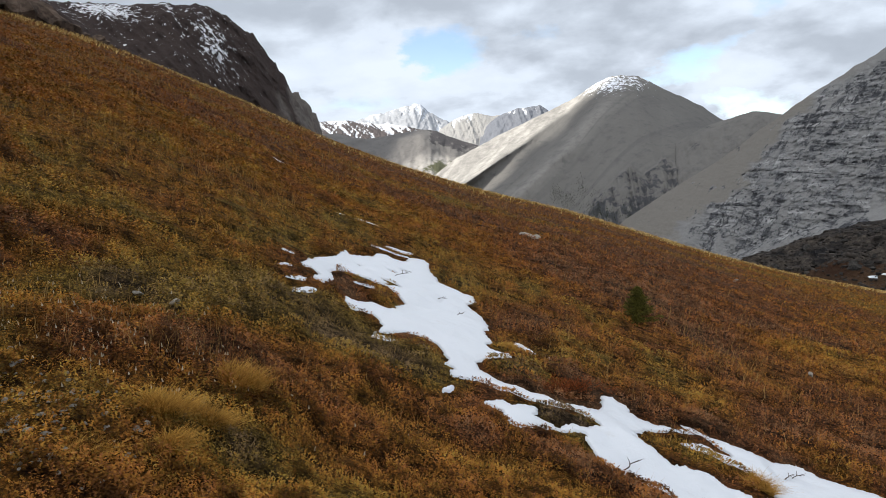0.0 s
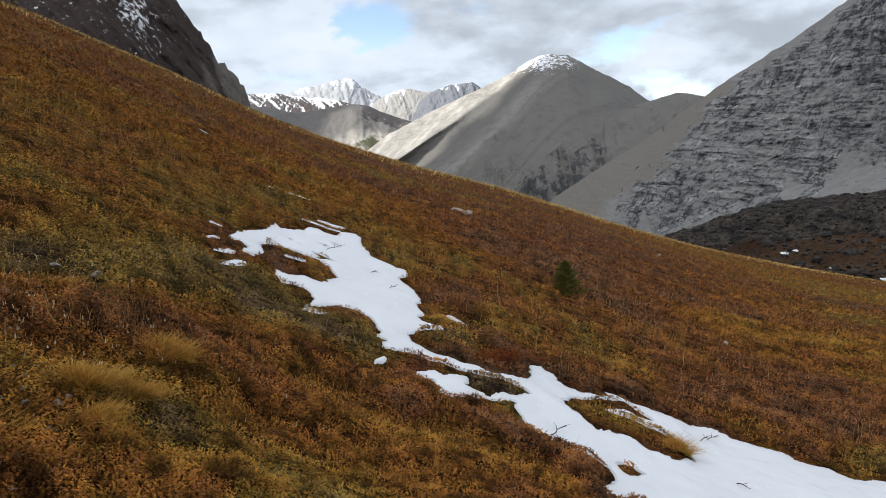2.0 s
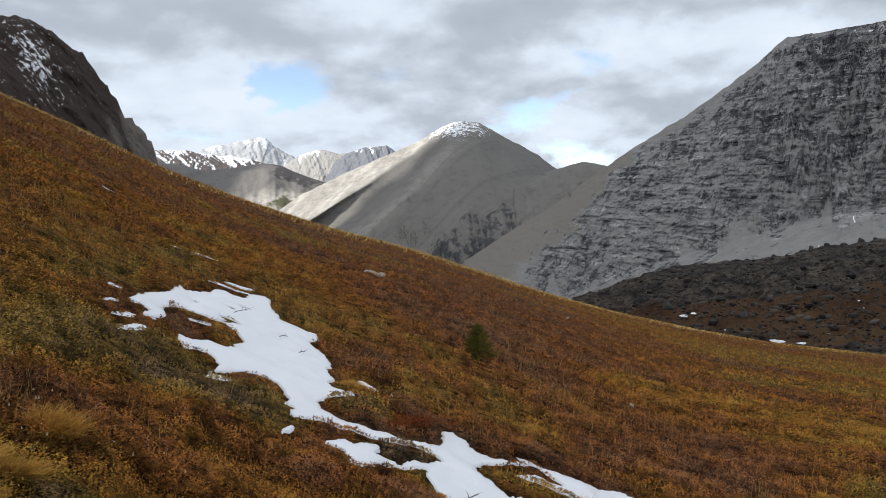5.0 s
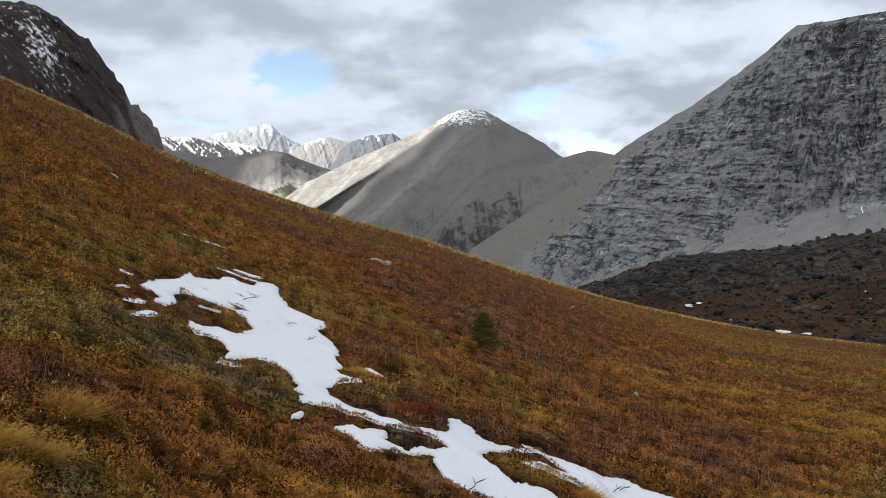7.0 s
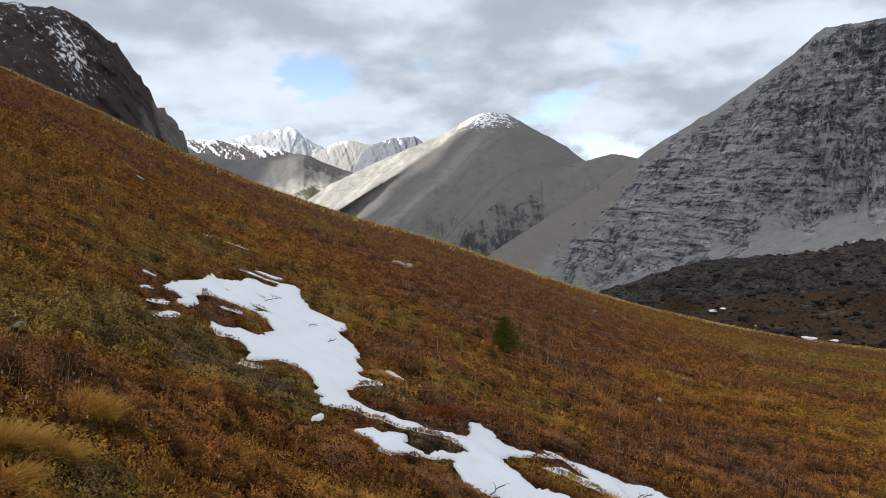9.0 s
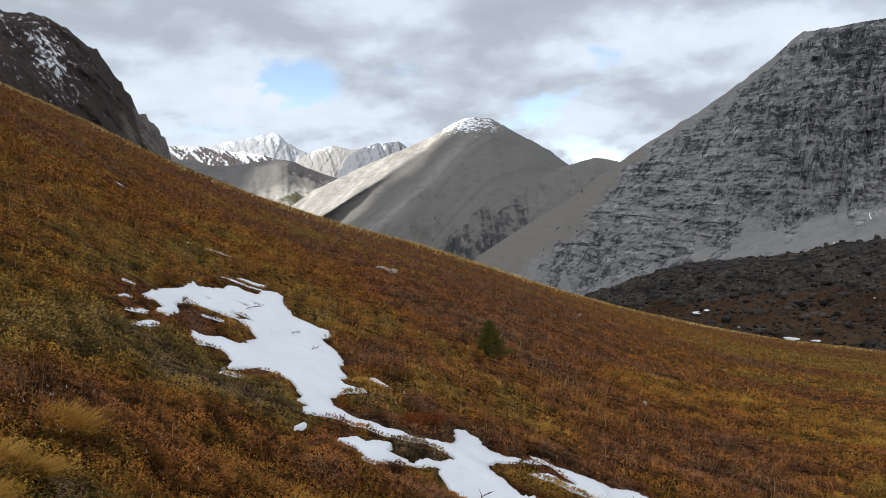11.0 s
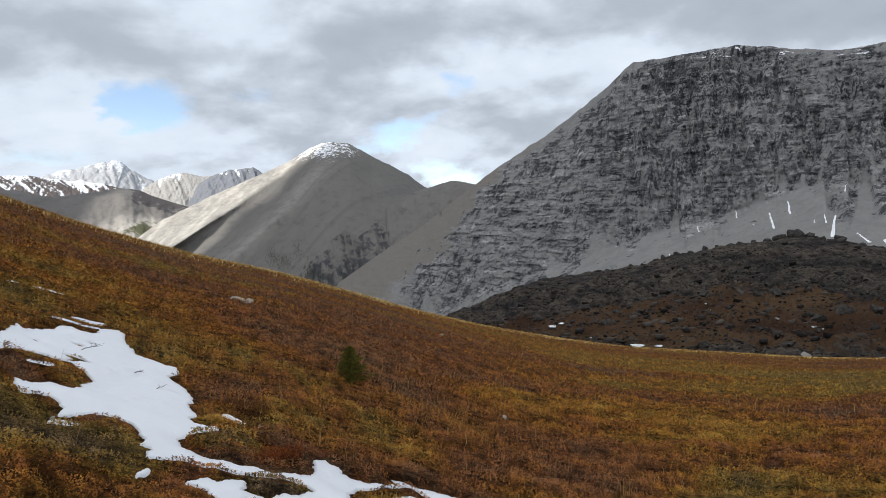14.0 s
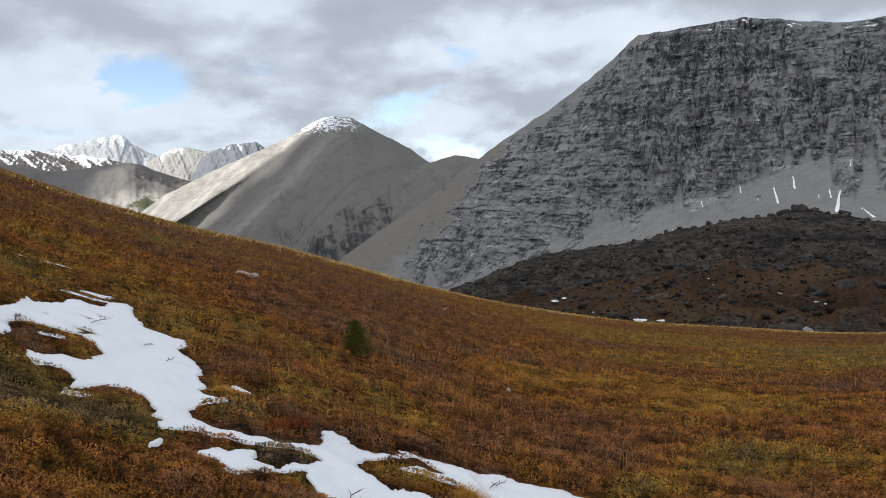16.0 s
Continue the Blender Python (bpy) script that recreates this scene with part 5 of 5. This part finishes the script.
def twig(x, y, turn, long_, seed, fork=True):
    """A dead heath twig lying on the snow."""
    g = np.random.default_rng(seed)
    z = float(hill(np.array([x]), np.array([y]))[0]) + 0.018
    root = tagged(new("twig"), "thin dark dead twig lying on the snow", "twig", "twigs on the snow")
    root.matrix_world = pose(x, y, z, 0, 0, turn)
    p = [(long_ * k / 5, float(g.normal(0, 0.05 * long_)), 0.004 + 0.006 * math.sin(k)) for k in range(6)]
    v, f = tube(p, [0.0035, 0.0032, 0.0028, 0.0024, 0.0018, 0.001], 5)
    part("stem", mesh_of("stem", v, f, BARK), root)
    if fork:
        for k, side in ((2, 1), (3, -1)):
            q = [p[k], (p[k][0] + 0.18 * long_, p[k][1] + side * 0.12 * long_, 0.014), (p[k][0] + 0.30 * long_, p[k][1] + side * 0.26 * long_, 0.022)]
            v, f = tube(q, [0.0024, 0.0018, 0.0008], 5)
            part("side_shoot", mesh_of("side_shoot", v, f, BARK), root)


for k, (x, y, turn, long_) in enumerate([(0.27, 3.80, 58, 0.17), (1.30, 4.54, 40, 0.10), (1.37, 4.62, 35, 0.11), (-1.63, 6.35, 62, 0.22), (-1.2, 6.2, 20, 0.08), (1.35, 3.95, -40, 0.08), (-0.95, 5.75, 70, 0.10)]):
    twig(x, y, turn, long_, 900 + k)

# ---------------------------------------------------------------- stones and boulders


def rock_mesh(seed, material, squash=0.7, cuts=20):
    """An angular block: a ball cut by random planes, then roughened."""
    g = np.random.default_rng(seed)
    bm = bmesh.new()
    bmesh.ops.create_icosphere(bm, subdivisions=2, radius=1.0)
    planes = g.normal(0, 1, (cuts, 3))
    planes /= np.linalg.norm(planes, axis=1)[:, None]
    depth = g.uniform(0.45, 0.80, cuts)
    for v in bm.verts:
        p = np.array(v.co)
        for n_, d_ in zip(planes, depth):
            k = p @ n_ - d_
            if k > 0:
                p = p - n_ * k
        p = p * (1 + 0.10 * noise.noise(Vector(p) * 2.3 + Vector((seed, 0, 0))) + 0.05 * noise.noise(Vector(p) * 7.0 + Vector((0, seed, 0))))
        v.co = (p[0], p[1] * 0.85, p[2] * squash)
    me = bpy.data.meshes.new("boulder")
    bm.to_mesh(me)
    bm.free()
    me.materials.append(material)
    return me


DARK_BLOCKS = [rock_mesh(400 + k, DARK_ROCK, 0.6 + 0.08 * k) for k in range(6)]
PEBBLES = [rock_mesh(430 + k, PEBBLE, 0.5 + 0.1 * k) for k in range(3)]
PALE_BLOCKS = [rock_mesh(420 + k, PALE_ROCK, 0.55 + 0.1 * k) for k in range(3)]


def block(me, x, y, z, size, g, label, group, name="boulder"):
    ob = new(name, me)
    ob.matrix_world = Matrix.LocRotScale((x, y, z + 0.22 * size), Euler((g.normal(0, 0.25), g.normal(0, 0.25), g.uniform(0, 6.3))), (size * g.uniform(0.8, 1.3), size, size * g.uniform(0.75, 1.15)))
    return tagged(ob, label, "boulder", group)


MOR = np.empty(len(bpy.data.objects["moraine"].data.vertices) * 3, np.float32)
bpy.data.objects["moraine"].data.vertices.foreach_get("co", MOR)
MOR = MOR.reshape(-1, 3)
MOR_AZ = np.degrees(np.arctan2(MOR[:, 0], MOR[:, 1]))
MOR_RISE = (MOR[:, 2] - EYE) / np.hypot(MOR[:, 0], MOR[:, 1])


def on_moraine(az, rise):
    """The place on the near face of the moraine in a direction."""
    d = (MOR_AZ - az) ** 2 * 3e-4 + (MOR_RISE - rise) ** 2
    near = np.argsort(d)[:6]
    k = near[np.argmin(np.hypot(MOR[near, 0], MOR[near, 1]))]
    return [float(c) for c in MOR[k]]


def crest_of_moraine(az):
    k = np.abs(MOR_AZ - az) < 0.06
    i = np.argmax(np.where(k, MOR_RISE, -9))
    return [float(c) for c in MOR[i]]


def boulders():
    g = np.random.default_rng(77)
    for az, size in [(24.2, 0.9), (25.6, 1.0), (27.6, 1.0), (28.4, 1.3), (29.9, 1.7), (30.9, 1.5), (32.0, 1.6), (33.0, 2.1), (33.9, 1.2), (34.8, 1.6), (35.5, 1.9), (36.4, 1.6), (37.4, 2.2), (38.3, 2.6), (39.2, 3.2),
                     (40.1, 2.2), (41.0, 1.6), (42.1, 2.4), (43.4, 1.2), (45.2, 1.4), (46.8, 1.3), (22.0, 0.9), (20.4, 0.8), (18.2, 0.7), (49, 2.0)]:
        x, y, z = crest_of_moraine(az)
        block(DARK_BLOCKS[int(g.integers(6))], x, y, z - 0.4, size, g, "dark angular boulder on the crest of the moraine", "boulders on the moraine")
    for k in range(240):
        az = g.uniform(14, 50)
        lo, hi = np.interp(az, [13, 20, 29, 39, 50], [-.165, -.12, -.1, -.07, -.075]), -0.20
        x, y, z = on_moraine(az, lo + (hi - lo) * g.random() ** 1.8)
        block(DARK_BLOCKS[int(g.integers(6))], x, y, z - 0.1, g.uniform(0.35, 1.2) * (1.9 if g.random() < 0.15 else 1), g, "dark lichened boulder lying on the rubble moraine", "boulders on the moraine")
    for az, rise, size in [(46.4, -.1955, 1.5), (46.0, -.1975, 0.9), (39.9, -.205, 1.0), (44.7, -.2, 0.6), (31.3, -.185, 0.5), (45.6, -.196, 0.7), (36.5, -.16, 0.6), (38.0, -.158, 0.7), (40.5, -.165, 0.5)]:
        x, y, z = on_moraine(az, rise)
        block(PALE_BLOCKS[int(g.integers(3))], x, y, z, size, g, "pale grey limestone boulder at the foot of the moraine", "pale boulders")


boulders()


def moraine_snow(az, rise, long_, wide):
    x, y, z = on_moraine(az, rise)
    bm = bmesh.new()
    bmesh.ops.create_icosphere(bm, subdivisions=3, radius=1.0)
    for v in bm.verts:
        k = 1 + 1.1 * noise.noise(v.co * 1.7 + Vector((az, rise * 50, 0)))
        v.co = (v.co.x * long_ * k, v.co.y * wide * k, v.co.z * 0.12 + 0.15 * v.co.y * wide)
    me = bpy.data.meshes.new("snow_patch")
    bm.to_mesh(me)
    bm.free()
    me.materials.append(SNOW)
    ob = tagged(new("snow_patch", me), "small white drift of snow in a hollow of the moraine", "snow patch", "snow on the moraine")
    ob.matrix_world = pose(x, y, z + 0.05, 0, 0, -az)


for spot in [(21.3, -.1759, 0.9, 1.6), (22.0, -.1709, 0.6, 1.1), (27.86, -.1985, 1.1, 1.6), (29.62, -.200, 0.7, 1.0), (33.25, -.1421, 0.35, 0.5), (33.4, -.149, 0.3, 0.4), (24.5, -.19, 0.6, 0.5), (40.3, -.165, 0.4, 0.5), (41.0, -.167, 0.3, 0.4)]:
    moraine_snow(spot[0], spot[1], spot[2] * 0.9, spot[3] * 0.45)


def outcrop():
    """Dark blocks that break out of the crest of the hill."""
    g = np.random.default_rng(91)
    blocks = [rock_mesh(440 + k, BROWN_ROCK, 0.7, 24) for k in range(5)]
    for k in range(70):
        az = g.uniform(-47, -34.6)
        far = g.uniform(38.8, 42.0)
        size = (0.40 + 2.0 * smooth(-az, 34.5, 42)) * g.uniform(0.5, 1.15)
        x, y = far * math.sin(radians(az)), far * math.cos(radians(az))
        z = float(hill(np.array([x]), np.array([y]))[0])
        block(blocks[k % 5], x, y, z - 0.12 * size, size, g, "dark brown rock breaking out of the grassy crest", "outcrop rocks")


outcrop()


def gravel():
    g = np.random.default_rng(93)
    for k in range(170):
        x, y = g.normal(-1.80, 0.17), g.normal(2.0, 0.22)
        z = float(surface(np.array([x]), np.array([y]))[0])
        block(PEBBLES[int(g.integers(3))], x, y, z, g.uniform(0.005, 0.024) * g.uniform(0.5, 1.2), g, "small pale grey stone among the heath", "small stones", "stone")
    for x, y, s in [(-0.84, 14.3, 0.16), (-0.7, 14.4, 0.12), (-1.0, 14.2, 0.1), (-1.35, 4.62, 0.03), (4.4, 20.2, 0.12), (2.6, 8.2, 0.05), (-2.2, 3.25, 0.05), (-2.05, 3.35, 0.04)]:
        z = float(surface(np.array([x]), np.array([y]))[0])
        block(PEBBLES[int(g.integers(3))], x, y, z, s, g, "small pale grey stone among the heath", "small stones", "stone")


gravel()


# ---------------------------------------------------------------- far conifers in the valley


def far_conifers():
    me = bpy.data.objects["snow_capped_mountain"].data
    co = np.empty(len(me.vertices) * 3, np.float32)
    me.vertices.foreach_get("co", co)
    co = co.reshape(-1, 3)
    far = np.hypot(co[:, 0], co[:, 1])
    az, rise = np.degrees(np.arctan2(co[:, 0], co[:, 1])), (co[:, 2] - EYE) / far
    g = np.random.default_rng(501)
    v, f = [], []
    for a, e, wa, we, count in [(-1.2, -.062, .25, .006, 60), (-.2, -.071, .35, .006, 110), (.8, -.054, .15, .007, 40), (1.9, -.088, .4, .006, 60), (2.7, -.096, .5, .006, 80), (4.3, -.091, .3, .008, 50),
                                (1.4, -.070, .5, .010, 50)]:
        for k in range(count * 2):
            d = ((az - a - g.normal(0, wa)) * 0.0175) ** 2 + (rise - e - g.normal(0, we)) ** 2
            near = np.argpartition(d, 4)[:4]
            p = co[near[np.argmin(far[near])]]
            h = g.uniform(1.8, 4)
            for part_h, wide in ((0.0, 0.42), (0.35, 0.32), (0.65, 0.2)):
                b = len(v)
                for t in range(5):
                    q = 2 * math.pi * t / 5 + g.random()
                    v.append((p[0] + h * wide * math.cos(q), p[1] + h * wide * math.sin(q), p[2] + h * part_h - 1))
                v.append((p[0], p[1], p[2] + h * (part_h + 0.4)))
                f += [(b + t, b + (t + 1) % 5, b + 5) for t in range(5)]
    return tagged(new("far_conifers", mesh_of("far_conifers", np.array(v), np.array(f), CONIFER, shade=False)), "scattered dark conifers low on the grey mountain", "conifers", kind="stuff")


far_conifers()


def rubble():
    """Small angular blocks strewn over the whole face of the moraine."""
    g = np.random.default_rng(601)
    keep = np.nonzero((MOR_AZ > 12) & (MOR_AZ < 52) & (np.hypot(MOR[:, 0], MOR[:, 1]) < 252))[0]
    pick = MOR[g.choice(keep, 9000)] + g.normal(0, 0.3, (9000, 3)) * np.array([1, 1, 0])
    n = len(pick)
    size = g.uniform(0.08, 0.30, n) * (1 + 2.0 * (g.random(n) < 0.08))
    corner = np.array([(-1, -1, -1), (1, -1, -1), (1, 1, -1), (-1, 1, -1), (-1, -1, 1), (1, -1, 1), (1, 1, 1), (-1, 1, 1)], float)
    p = corner[None] * (1 - 0.45 * g.random((n, 8, 3)))
    a, b = g.uniform(0, 6.28, n), g.normal(0, 0.4, n)
    x = p[..., 0] * np.cos(a)[:, None] - p[..., 1] * np.sin(a)[:, None]
    y = p[..., 0] * np.sin(a)[:, None] + p[..., 1] * np.cos(a)[:, None]
    z = p[..., 2] * 0.7 + x * np.sin(b)[:, None] * 0.5
    v = np.stack([x, y, z], -1) * size[:, None, None] * np.array([1.2, 1, 1]) + pick[:, None, :]
    f = np.array([(0, 3, 2, 1), (4, 5, 6, 7), (0, 1, 5, 4), (1, 2, 6, 5), (2, 3, 7, 6), (3, 0, 4, 7)])
    q = (np.arange(n) * 8)[:, None, None] + f[None]
    tagged(new("rubble", mesh_of("rubble", v.reshape(-1, 3), q.reshape(-1, 4), RUBBLE, shade=False)), "small dark angular blocks strewn over the moraine", "rubble", kind="stuff")


rubble()
